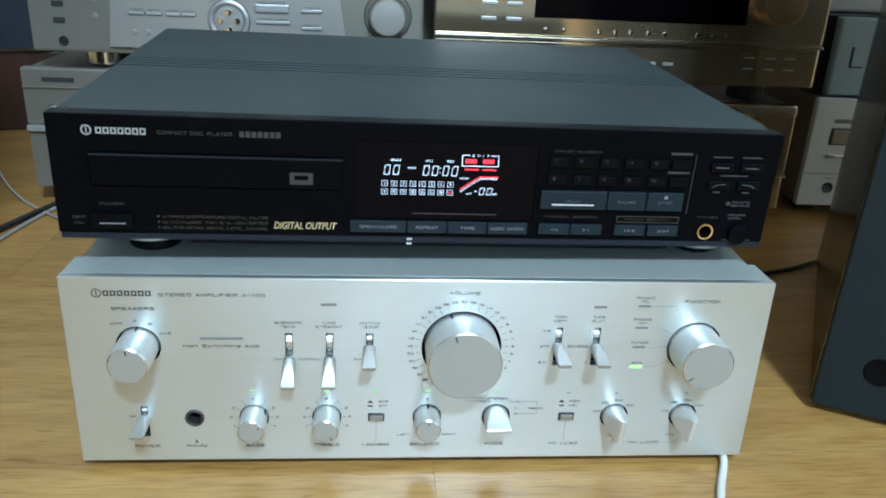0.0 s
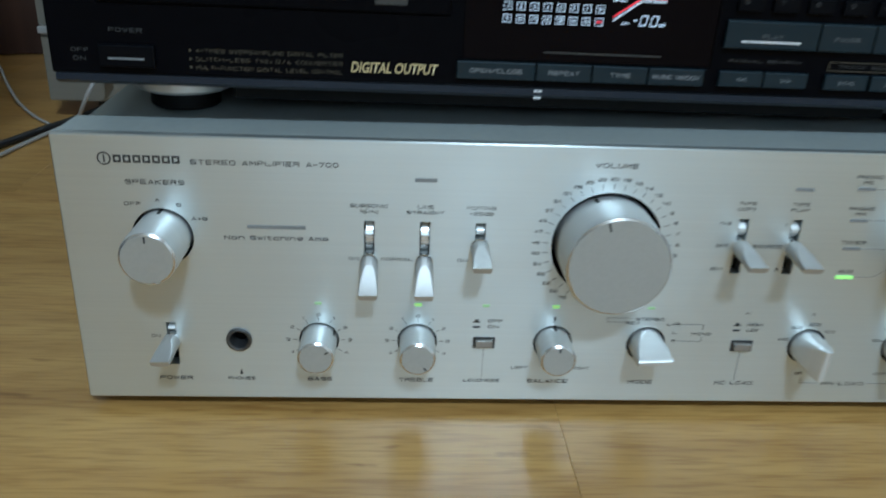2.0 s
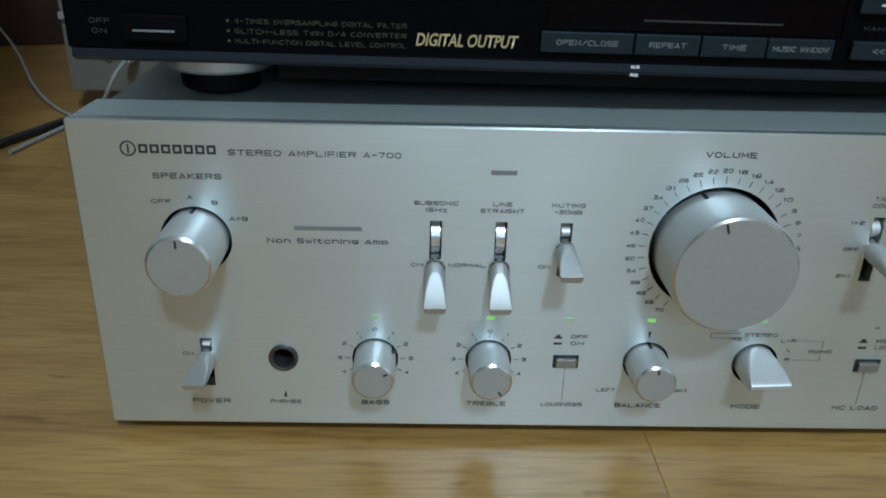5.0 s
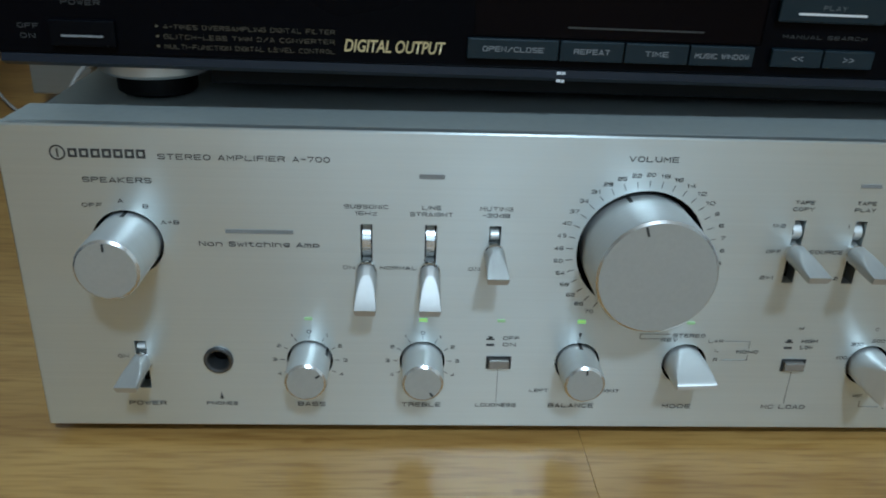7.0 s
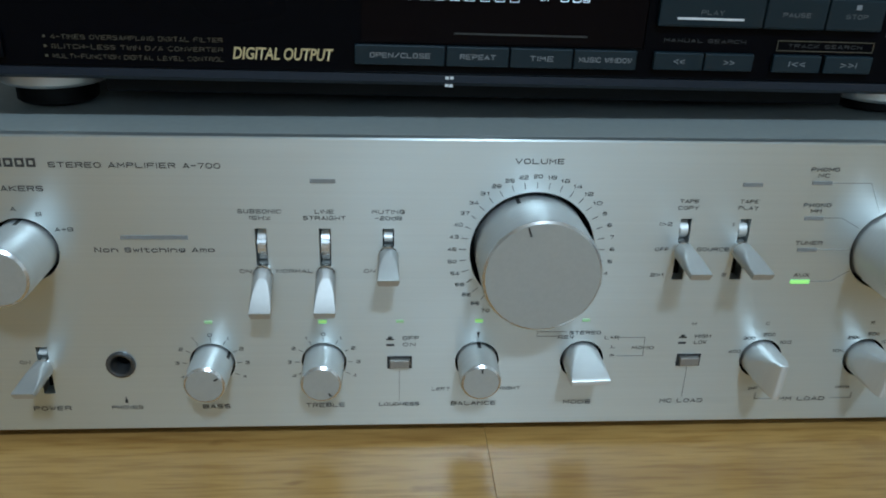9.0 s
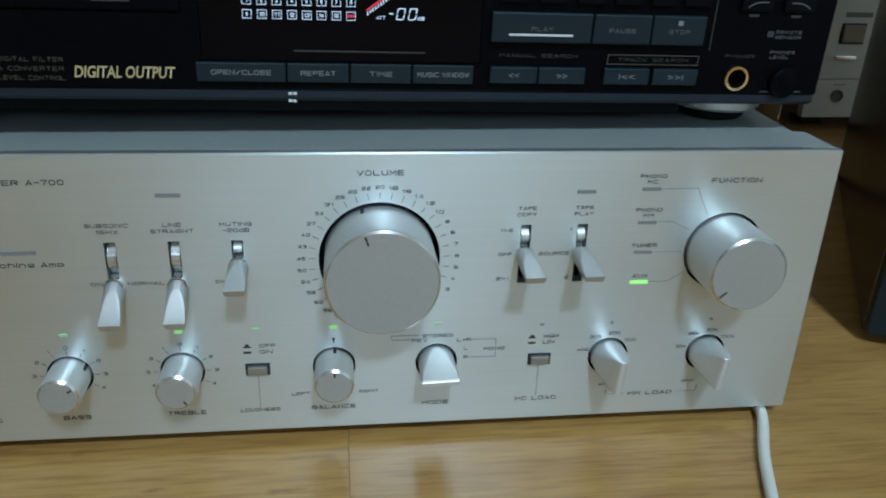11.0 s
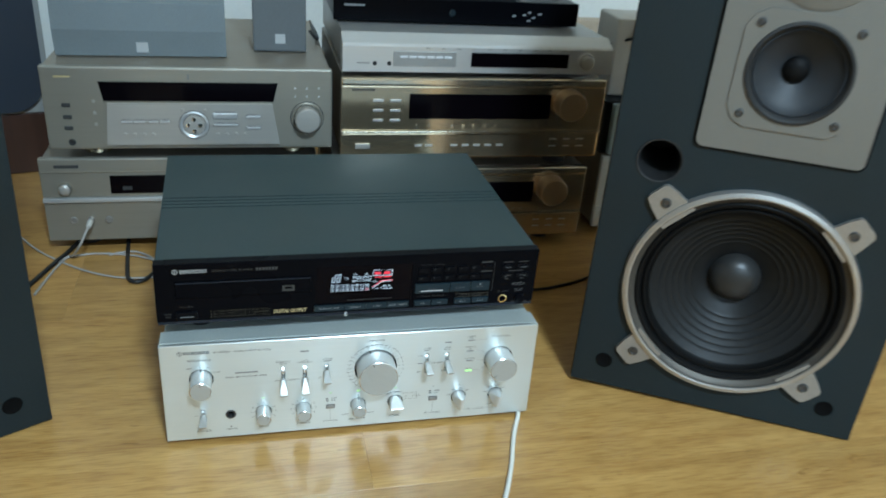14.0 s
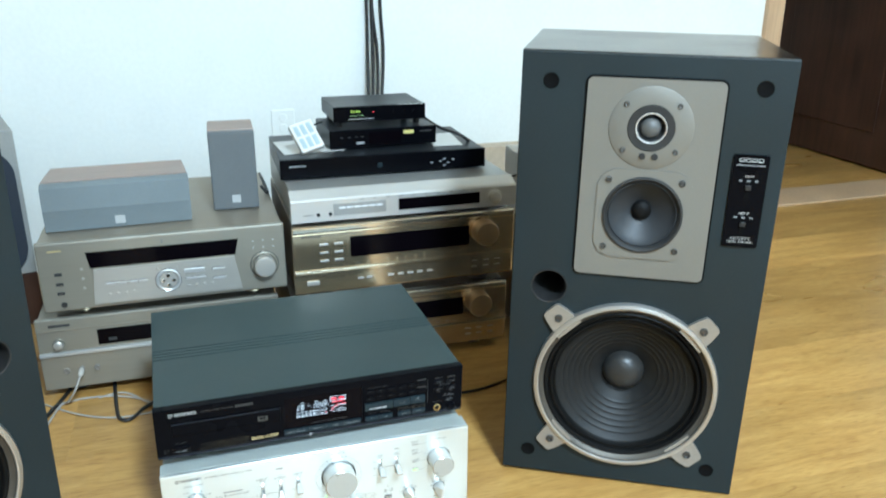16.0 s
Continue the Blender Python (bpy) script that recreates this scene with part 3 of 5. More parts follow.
    part("dust_cap", lathe([(0.0135, 0.0205), (0.0130, 0.0150), (0.0095, 0.0115), (0.005, 0.0100), (0.0, 0.0098)], 40, C, 0.4310), M_SURR, mfr, "small black dust cap", True)
    for a, b in ((1, 1), (1, -1), (-1, 1), (-1, -1)):
        part("screw", lathe([(0.0045, -0.0076), (0.0043, -0.0095), (0.003, -0.0098), (0.0022, -0.0084), (0.0, -0.0084)], 16, C + a * 0.0478, 0.4310 + b * 0.0478), M_SCREW, mfr, "", True)
    # tweeter
    tw = part("tweeter_plate", lathe([(0.0305, -0.0056), (0.0545, -0.0056), (0.0545, -0.0066), (0.0535, -0.0072), (0.0305, -0.0072), (0.0305, -0.0056)], 72, C, 0.5500), M_TAUPE, s, "", True)
    part("foam_ring", lathe([(0.0308, -0.0073), (0.0300, -0.0085), (0.0205, -0.0080), (0.0190, -0.004)], 64, C, 0.5500), M_RUBBER, tw, "", True)
    part("bright_ring", lathe([(0.0205, -0.0082), (0.0200, -0.0102), (0.0188, -0.0100), (0.0180, -0.006)], 64, C, 0.5500), M_PALE, tw, "thin bright ring", True)
    part("throat", lathe([(0.0182, -0.0062), (0.0160, 0.000), (0.0135, 0.002)], 48, C, 0.5500), M_SCREW, tw, "", True)
    part("dome", lathe([(0.0137, 0.002), (0.0125, -0.004), (0.009, -0.0085), (0.004, -0.0105), (0.0, -0.011)], 48, C, 0.5500), M_DOME, tw, "grey soft dome", True)
    for a in (42, 138, 222, 318):
        part("screw", lathe([(0.0038, -0.0073), (0.0036, -0.009), (0.0025, -0.0092), (0.0, -0.0080)], 16, C + 0.0455 * math.cos(radians(a)), 0.5500 + 0.0455 * math.sin(radians(a))), M_SCREW, tw, "", True)
    for a in (-0.008, 0.008):
        part("terminal_stud", lathe([(0.0042, -0.0073), (0.0042, -0.0095), (0.0, -0.0095)], 16, C + a, 0.5500 - 0.0375), M_RUBBER, tw, "", True)
    # level control plate
    pl = part("control_plate", plate([(X(a), b) for a, b in rounded(0.281, 0.326, 0.396, 0.522, 0.003)], -0.0052, -0.0021), M_CD, s, "black level control plate")
    cx = X(0.3035)
    for k in range(4):
        hollow(cx - 0.0150 + k * 0.0078, cx - 0.0150 + k * 0.0078 + 0.0064, 0.5128, 0.5172, -0.0053, pl, M_BADGE, "maker_mark")
    bar(cx - 0.018, cx + 0.018, 0.5076, 0.5088, -0.0053, pl, M_PRINTM)
    for k, (word, zc) in enumerate((("HIGH", 0.480), ("MIDDLE", 0.430))):
        words(word, cx, -0.0054, zc + 0.0135, 0.003, M_BADGE, pl, 0.010 + 0.003 * k)
        part("slot", box(cx - 0.0025, cx + 0.0025, -0.0054, -0.0052, zc - 0.016, zc + 0.006), M_BLACKHOLE, pl)
        part("slider", box(cx - 0.0035, cx + 0.0035, -0.010, -0.0055, zc - 0.004, zc + 0.002, 0.0008), M_RUBBER, pl)
        for q in (-0.010, 0.0, 0.010):
            bar(cx + q - 0.0022, cx + q + 0.0022, zc + 0.0065, zc + 0.0085, -0.0053, pl, M_PRINTM)
    words("ACOUSTIC", cx, -0.0054, 0.4085, 0.0028, M_BADGE, pl, 0.026)
    words("LEVEL CONTROL", cx, -0.0054, 0.4035, 0.0028, M_BADGE, pl, 0.034)
    # grille sockets: shallow discs, the dark of each hole painted black
    for a, b in ((0.0400, 0.605), (0.3080, 0.606), (0.0390, 0.0380), (0.3060, 0.0385)):
        part("grille_socket", lathe([(0.0108, -0.0021), (0.0104, -0.0027), (0.0096, -0.0027), (0.0088, -0.0023), (0.0, -0.0023)], 28, X(a), b), M_BLACKHOLE, s, "black rubber grille socket, the dark of its hole painted on", True)
    for a in (0.03, W - 0.03):
        for b in (0.03, D - 0.03):
            h = loc[2] - a * math.sin(radians(roll)) + b * math.sin(radians(lean)) - 0.0002
            if h > 0.0008:
                part("foot", box(a - 0.014, a + 0.014, b - 0.014, b + 0.014, -h, 0.0), M_RUBBER, s)
    return s


loudspeaker((0.2907, 0.0636, 0.0058), -28.8, 0.26, 0.83, "large charcoal loudspeaker with bare woofer, standing on the floor", False)
c29 = radians(29.0)
loudspeaker((-0.340 - 0.3465 * math.cos(c29), 0.066 - 0.3465 * math.sin(c29), 0.0003), 29.0, 2.0, 0.0, "matching charcoal loudspeaker turned in towards the amplifier", True)

# ---- the silver amplifier ----
amp = thing("stereo_amplifier", (0, 0, 0), 0, "silver brushed aluminium stereo amplifier standing on the oak floor", "amplifier")
AZ0, AZ1, AW = 0.006, 0.1305, 0.21
TH = 0.006
knobs = [  # x, z, hole radius, knob radius, depth, kind
    (-0.1690, 0.0865, 0.0128, 0.0115, 0.0240, "round"),
    (0.0208, 0.0862, 0.0243, 0.0221, 0.0234, "round"),
    (0.1655, 0.0868, 0.0172, 0.0160, 0.0243, "round"),
    (-0.1046, 0.0372, 0.0090, 0.0081, 0.0165, "round"),
    (-0.0604, 0.0372, 0.0090, 0.0081, 0.0165, "round"),
    (0.0016, 0.0372, 0.0090, 0.0081, 0.0165, "round"),
    (0.0450, 0.0372, 0.0090, 0.0082, 0.0172, "blade"),
    (0.1210, 0.0372, 0.0090, 0.0082, 0.0190, "blade"),
    (0.1660, 0.0372, 0.0090, 0.0082, 0.0190, "blade"),
]
levers = [(-0.0822, 0.0740, 0.0955, 0.0772, 0.0668, 0.0150), (-0.0584, 0.0740, 0.0955, 0.0772, 0.0666, 0.0145), (-0.0346, 0.0740, 0.0955, 0.0850, 0.0822, 0.0190),
          (0.0798, 0.0740, 0.1000, 0.0870, 0.0862, 0.0225), (0.1033, 0.0740, 0.1000, 0.0870, 0.0862, 0.0225), (-0.1697, 0.0238, 0.0452, 0.0365, 0.0372, 0.0215)]
cut = bmesh.new()
for x, z, hr, r, d, kind in knobs:
    lathe([(0.0, -0.01), (hr, -0.01), (hr, 0.01), (0.0, 0.01)], 48, x, z, cut)
for x, z0, z1, *rest in levers:
    box(x - 0.0022, x + 0.0022, -0.01, 0.01, z0, z1, bm=cut)
lathe([(0.0, -0.01), (0.0055, -0.01), (0.0055, 0.01), (0.0, 0.01)], 32, -0.1402, 0.0372, cut)
for x in (-0.0300, 0.0900):
    box(x - 0.0044, x + 0.0044, -0.01, 0.01, 0.0348, 0.0392, bm=cut)
face = part("front_panel", carve(box(-AW, AW, 0, TH, AZ0, AZ1, 0.0006, 1), cut), M_ALU, amp, "thick brushed aluminium front panel")
part("dark_backing", box(-AW + 0.004, AW - 0.004, TH + 0.0002, TH + 0.003, AZ0 + 0.003, AZ1 - 0.003), M_BLACKHOLE, amp)
part("panel_frame", carve(box(-AW + 0.0003, AW - 0.0003, TH + 0.0001, 0.030, AZ0 + 0.0003, AZ1 - 0.0003, 0.0004, 1), box(-AW + 0.003, AW - 0.003, -0.01, 0.05, AZ0 + 0.002, AZ1 - 0.002)), M_ALUTOP, amp, "grey metal frame behind the panel")
RISE = math.tan(radians(1.55))  # the cover climbs slightly towards the back
cvr = box(-AW + 0.0035, AW - 0.0035, 0.0302, 0.345, AZ0 + 0.002, AZ1 - 0.0012, 0.0015)
for v in cvr.verts:
    v.co.z += RISE * (v.co.y - 0.0302)
part("cover", cvr, M_ALUTOP, amp, "grey painted metal cover")
for x in (-0.16, 0.16):
    for y in (0.05, 0.30):
        ft = part("foot", box(x - 0.018, x + 0.018, y - 0.018, y + 0.018, 0.0003, AZ0 + 0.0018 + RISE * (y - 0.034), 0.001), M_RUBBER, amp)


def round_knob(x, z, r, d, mark):
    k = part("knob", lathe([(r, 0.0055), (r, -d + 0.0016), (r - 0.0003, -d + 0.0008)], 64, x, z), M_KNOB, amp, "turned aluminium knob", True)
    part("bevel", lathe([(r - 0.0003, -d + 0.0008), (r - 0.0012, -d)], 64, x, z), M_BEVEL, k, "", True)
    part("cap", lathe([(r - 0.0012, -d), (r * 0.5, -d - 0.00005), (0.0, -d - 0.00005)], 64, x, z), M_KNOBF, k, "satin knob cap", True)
    s, c = math.sin(mark), math.cos(mark)
    L = min(0.0042, r * 0.3)
    line = [(x + s * q + c * w, z + c * q - s * w) for q, w in ((r - 0.0016, -0.00035), (r - 0.0016, 0.00035), (r - L - 0.001, 0.00035), (r - L - 0.001, -0.00035))]
    part("pointer_line", plate(line, -d - 0.0003, -d - 0.0001), M_INK, k)
    n = bmesh.new()
    q = r + 0.0001
    loft([[(x + s * q + c * w, y, z + c * q - s * w) for w, y in ((-0.0007, -0.0034), (0.0007, -0.0034), (0.0007, 0.002), (-0.0007, 0.002))],
          [(x + s * (q - 0.0008) + c * w, y, z + c * (q - 0.0008) - s * w) for w, y in ((-0.0007, -0.0034), (0.0007, -0.0034), (0.0007, 0.002), (-0.0007, 0.002))]], bm=n)
    part("pointer_notch", n, M_INK, k)


def chisel(x, z, r, tip, d, drop, start, turn=0.0, back=0.0055):
    """A rod of radius r cut by two slanting planes to a flat blade 2 * tip thick: d long, sinking by drop, cut from start on."""
    n, secs = 48, []
    for f in (-back, 0.0, start, *(start + q * (d - start) for q in (0.08, 0.18, 0.3, 0.45, 0.6, 0.75, 0.9)), d - 0.0003, d):
        q = max(0.0, (f - start) / (d - start))
        lim = r * (1 - q) ** 0.9 + tip * q if q < 1 else tip * 0.8
        w = r * (1.0 if q < 1 else 0.97)
        cz = -drop * max(0.0, f) / d
        ring = []
        for i in range(n):
            a = 2 * math.pi * i / n
            u, v = w * math.cos(a), max(-lim, min(lim, w * math.sin(a)))
            ring.append((x + u * math.cos(turn) - v * math.sin(turn), -f, z + cz + u * math.sin(turn) + v * math.cos(turn)))
        secs.append(ring)
    return loft(secs)


def bat(x, z, r, d, drop):
    """A short rod, sinking by drop over d, with a hollowed slope on top that ends in a blunt flat nose."""
    n, secs, start = 48, [], 0.34 * d
    for f in (0.0, start, *(start + q * (d - start) for q in (0.03, 0.08, 0.15, 0.25, 0.38, 0.52, 0.68, 0.84, 0.97)), d):
        q = max(0.0, (f - start) / (d - start))
        up, low = 0.0007 + (r - 0.0007) * (1 - q) ** 1.5, 0.0021 + (r - 0.0021) * (1 - q) ** 0.8
        w = r * (1.04 + 0.07 * q) * (0.975 if f == d else 1.0)
        ring = []
        for i in range(n):
            v = max(-low, min(up, w * math.sin(2 * math.pi * i / n)))
            ring.append((x + w * math.cos(2 * math.pi * i / n), -f + 0.45 * q ** 4 * (up - v), z - drop * f / d + v))
        secs.append(ring)
    return loft(secs)


def blade_knob(x, z, r, d, turn):
    part("pointer_knob", chisel(x, z, r * 0.95, 0.0009 if turn < 1 else 0.0012, d, 0.0, 0.0012 if turn < 1 else 0.0042, turn), M_KNOB, amp, "turned aluminium knob with a blade grip", True)


MARKS = {0: 0.0, 1: -0.32, 2: -2.3, 3: 1.0, 4: 2.5, 5: 0.05}
for i, (x, z, hr, r, d, kind) in enumerate(knobs):
    part("knob_well", lathe([(hr - 0.0002, 0.0), (hr - 0.0002, 0.0058), (r + 0.0001, 0.0058)], 48, x, z), M_BLACKHOLE, amp, "", True)
    if kind == "round":
        round_knob(x, z, r, d, MARKS[i])
    else:
        blade_knob(x, z, r, d, {6: 0.04, 7: 1.50, 8: 1.45}[i])

for i, (x, z0, z1, zl, tip, deep) in enumerate(levers):
    lv = part("switch_lever", bat(x, zl, 0.0037, deep, zl - tip), M_LEVER, amp, "bright metal bat lever", True)
    part("collar", lathe([(0.0037, 0.0006), (0.0039, -0.0002), (0.0039, -0.0020), (0.0036, -0.0024)], 32, x, zl), M_CHROME, lv, "", True)
    part("lever_stem", box(x - 0.0017, x + 0.0017, 0.0005, 0.0058, zl - 0.003, zl + 0.003), M_KNOBF, lv)
    top, low = z1 - 0.0010, zl + 0.0030
    rows_ = [(0.0056 - 0.0052 * math.sin(math.pi * k / 10) ** 0.7, top + (low - top) * k / 10) for k in range(11)]
    part("lever_barrel", loft([[(x - 0.0016, y, z), (x + 0.0016, y, z), (x + 0.0016, 0.0060, z), (x - 0.0016, 0.0060, z)] for y, z in rows_]), M_BEVEL if i < 2 else M_KNOB, amp, "curved metal switch barrel", True)

jk = part("headphone_jack", lathe([(0.0050, 0.004), (0.0057, -0.0002), (0.0057, -0.0010), (0.0050, -0.0013), (0.0042, -0.0010), (0.0035, 0.0005), (0.0032, 0.0055)], 40, -0.1402, 0.0372), M_SCREW, amp, "dark metal headphone socket", True)
for x in (-0.0300, 0.0900):
    part("push_button", box(x - 0.0040, x + 0.0040, -0.0022, 0.005, 0.0352, 0.0388, 0.0005), M_LUG, amp, "small dull metal push button")
    part("button_frame", carve(box(x - 0.0050, x + 0.0050, -0.0004, 0.001, 0.0342, 0.0398), box(x - 0.0043, x + 0.0043, -0.01, 0.01, 0.0349, 0.0391)), M_INK, amp)

# indicator lamps
for x, on in ((-0.1046, 0), (-0.0604, 1), (-0.0300, 0), (0.0016, 1), (0.0450, 0)):
    bar(x - 0.0015, x + 0.0015, 0.0554, 0.0565, 0.0, amp, M_LED if on else M_LEDOFF, "indicator_lamp", 0.0004)
bar(-0.0632, -0.0540, 0.1135, 0.1151, 0.0, amp, M_INKSOFT, "indicator_lamp", 0.0003)
bar(0.0995, 0.1072, 0.1132, 0.1146, 0.0, amp, M_INKSOFT, "indicator_lamp", 0.0003)
bar(-0.1335, -0.1090, 0.0911, 0.0926, 0.0, amp, M_INKSOFT, "indicator_bar", 0.0003)
for z, m in ((0.1148, M_INKSOFT), (0.1003, M_INKSOFT), (0.0870, M_INKSOFT), (0.0730, M_LED)):
    bar(0.1265, 0.1342, z - 0.0007, z + 0.0007, 0.0, amp, m, "indicator_lamp", 0.0004)

# lettering
IY = -0.0002
def ink(text, x, z, h=0.0021, w=0.0, m=None, b=0.0, align="CENTER"):
    return words(text, x, IY, z, h * (1.08 if h < 0.0016 else 0.94), m or M_INK, face, w or ((0.0006 if text == "1" else 0.0017 * len(text)) if text[:1].isdigit() else 0.0), align=align, bold=b)


lathe_ring = lathe([(0.0022, IY), (0.0028, IY)], 24, -0.1892, 0.1205)
part("maker_mark", lathe_ring, M_INK, face)
bar(-0.1895, -0.1889, 0.1189, 0.1221, 0.0, face, M_INK, "maker_mark", 0.0002)
for k in range(7):
    hollow(-0.1856 + k * 0.0039, -0.1856 + k * 0.0039 + 0.0031, 0.1189, 0.1221, 0.0, face, M_INK, "maker_mark")
ink("STEREO AMPLIFIER", -0.1328, 0.1198, 0.0022, 0.0442)
ink("A-700", -0.1015, 0.1198, 0.0022, 0.0132)
ink("SPEAKERS", -0.1700, 0.1108, 0.0022, 0.0240)
for t, x, z, w in (("OFF", -0.1800, 0.1012, 0.0070), ("A", -0.1698, 0.1030, 0.0020), ("B", -0.1612, 0.1010, 0.0020), ("A+B", -0.1532, 0.0950, 0.0066)):
    ink(t, x, z, 0.0017, w)
ink("Non Switching Amp", -0.1215, 0.0868, 0.0022, 0.0440, M_INKMID, 0.012)
for t1, t2, x, w1, w2 in (("SUBSONIC", "15Hz", -0.0822, 0.0160, 0.0080), ("LINE", "STRAIGHT", -0.0584, 0.0070, 0.0158), ("MUTING", "-20dB", -0.0346, 0.0122, 0.0100)):
    ink(t1, x, 0.1024, 0.0017, w1)
    ink(t2, x, 0.0998, 0.0017, w2)
ink("ON", -0.0888, 0.0780, 0.0016, 0.0044)
ink("NORMAL", -0.0703, 0.0780, 0.0016, 0.0138)
ink("ON", -0.0418, 0.0780, 0.0016, 0.0044)
ink("POWER", -0.1697, 0.0168, 0.0021, 0.0148)
ink("ON", -0.1768, 0.0385, 0.0016, 0.0040)
ink("PHONES", -0.1402, 0.0168, 0.0018, 0.0122)
part("arrow_mark", plate([(-0.1409, 0.0190), (-0.1395, 0.0190), (-0.1402, 0.0222)], IY, IY + 0.0001), M_INK, face)
ink("BASS", -0.1046, 0.0168, 0.0021, 0.0110)
ink("TREBLE", -0.0604, 0.0168, 0.0021, 0.0158)
for cx in (-0.1046, -0.0604):
    for k, t in enumerate(("4", "3", "2", "1", "0", "1", "2", "3", "4")):
        a = radians(-118 + k * 29.5)
        ink(t, cx + 0.0138 * math.sin(a), 0.0372 + 0.0130 * math.cos(a), 0.0014)
        q = [(cx + s * math.sin(a) + w * math.cos(a), 0.0372 + s * math.cos(a) - w * math.sin(a)) for s, w in ((0.0098, -0.0001), (0.0098, 0.0001), (0.0116, 0.0001), (0.0116, -0.0001))]
        part("scale_tick", plate(q, IY, IY + 0.0001), M_INK, face)
for x, t in ((-0.0300, ("OFF", "ON")), (0.0900, ("HIGH", "LOW"))):
    ink(t[0], x + 0.0012, 0.0482, 0.0015, 0.0066, align="LEFT")
    ink(t[1], x + 0.0012, 0.0453, 0.0015, 0.0052, align="LEFT")
    bar(x - 0.0054, x - 0.0022, 0.0473, 0.0479, 0.0, face, M_INK, "button_mark", 0.0002)
    bar(x - 0.0046, x - 0.0030, 0.0479, 0.0489, 0.0, face, M_INK, "button_mark", 0.0002)
    bar(x - 0.0054, x - 0.0022, 0.0446, 0.0455, 0.0, face, M_INK, "button_mark", 0.0002)
    bar(x - 0.0001, x + 0.0001, 0.0185, 0.0338, 0.0, face, M_INKSOFT, "leader_line", 0.0002)
ink("LOUDNESS", -0.0300, 0.0168, 0.0018, 0.0166)
ink("MC LOAD", 0.0900, 0.0168, 0.0021, 0.0186)
ink("BALANCE", 0.0010, 0.0168, 0.0021, 0.0188)
ink("LEFT", -0.0128, 0.0240, 0.0016, 0.0076)
ink("RIGHT", 0.0160, 0.0240, 0.0016, 0.0084)
part("arrow_mark", plate([(0.0010, 0.0508), (0.0022, 0.0508), (0.0016, 0.0478)], IY, IY + 0.0001), M_INK, face)
ink("MODE", 0.0450, 0.0168, 0.0021, 0.0118)
ink("STEREO", 0.0452, 0.0502, 0.0017, 0.0130)
ink("REV", 0.0375, 0.0482, 0.0015, 0.0066)
ink("L+R", 0.0565, 0.0478, 0.0015, 0.0060)
ink("L", 0.0575, 0.0436, 0.0014)
ink("R", 0.0575, 0.0392, 0.0014)
ink("MONO", 0.0700, 0.0430, 0.0016, 0.0090)
for x0, x1, z0, z1 in ((0.0255, 0.0375, 0.0506, 0.0508), (0.0255, 0.0257, 0.0485, 0.0508), (0.0255, 0.0338, 0.0485, 0.0487), (0.0600, 0.0705, 0.0477, 0.0479), (0.0703, 0.0705, 0.0446, 0.0479), (0.0592, 0.0705, 0.0390, 0.0392), (0.0703, 0.0705, 0.0392, 0.0416),
                       (0.1220, 0.1305, 0.0170, 0.0172), (0.1220, 0.1222, 0.0172, 0.0200), (0.1555, 0.1650, 0.0170, 0.0172), (0.1648, 0.1650, 0.0172, 0.0200),
                       (0.1345, 0.1500, 0.1147, 0.1149), (0.1345, 0.1415, 0.1004, 0.1006), (0.1345, 0.1475, 0.0869, 0.0871), (0.1345, 0.1430, 0.0731, 0.0733)):
    bar(x0, x1, z0, z1, 0.0, face, M_INKSOFT, "leader_line", 0.0002)
for (xa, za), (xb, zb) in (((0.1500, 0.1148), (0.1560, 0.1030)), ((0.1415, 0.1005), (0.1490, 0.0965)), ((0.1430, 0.0732), (0.1500, 0.0778))):
    part("leader_line", plate([(xa, za - 0.0001), (xb, zb - 0.0001), (xb, zb + 0.0001), (xa, za + 0.0001)], IY, IY + 0.0001), M_INKSOFT, face)
ink("VOLUME", 0.0210, 0.1225, 0.0022, 0.0182)
scale = ("70", "66", "62", "58", "54", "50", "46", "43", "40", "37", "34", "31", "28", "25", "22", "20", "18", "16", "14", "12", "10", "9", "8", "7", "6", "5", "4", "3")
for k, t in enumerate(scale):
    a = radians(-147 + (k if k < 15 else k) * 9.8)
    ink(t, 0.0208 + 0.0312 * math.sin(a), 0.0862 + 0.0305 * math.cos(a), 0.0014)
    q = [(0.0208 + s * math.sin(a) + w * math.cos(a), 0.0862 + s * math.cos(a) - w * math.sin(a)) for s, w in ((0.0258, -0.0001), (0.0258, 0.0001), (0.0283, 0.0001), (0.0283, -0.0001))]
    part("scale_tick", plate(q, IY, IY + 0.0001), M_INK, face)
for t, x in (("COPY", 0.0798), ("PLAY", 0.1033)):
    ink("TAPE", x, 0.1072, 0.0016, 0.0074)
    ink(t, x, 0.1045, 0.0016, 0.0080)
ink("1>2", 0.0718, 0.0978, 0.0014)
ink("OFF", 0.0718, 0.0872, 0.0014, 0.0056)
ink("SOURCE", 0.0922, 0.0872, 0.0015, 0.0130)
ink("2>1", 0.0712, 0.0762, 0.0014)
ink("1", 0.0985, 0.0978, 0.0014)
ink("2", 0.0985, 0.0762, 0.0014)
for t, z in (("PHONO", 0.1202), ("MC", 0.1178), ("PHONO", 0.1058), ("MM", 0.1034), ("TUNER", 0.0900), ("AUX", 0.0760)):
    ink(t, 0.1305, z, 0.0015, 0.0022 * len(t))
ink("FUNCTION", 0.1660, 0.1182, 0.0022, 0.0216)
ink("MM LOAD", 0.1430, 0.0170, 0.0021, 0.0206)
for cx, ts in ((0.1210, ("400", "300", "200", "100")), (0.1660, ("10k", "25k", "50k", "100k"))):
    for k, t in enumerate(ts):
        a = radians(-72 + 40 * k)
        ink(t, cx + 0.0125 * math.sin(a), 0.0372 + 0.0116 * math.cos(a), 0.0014)
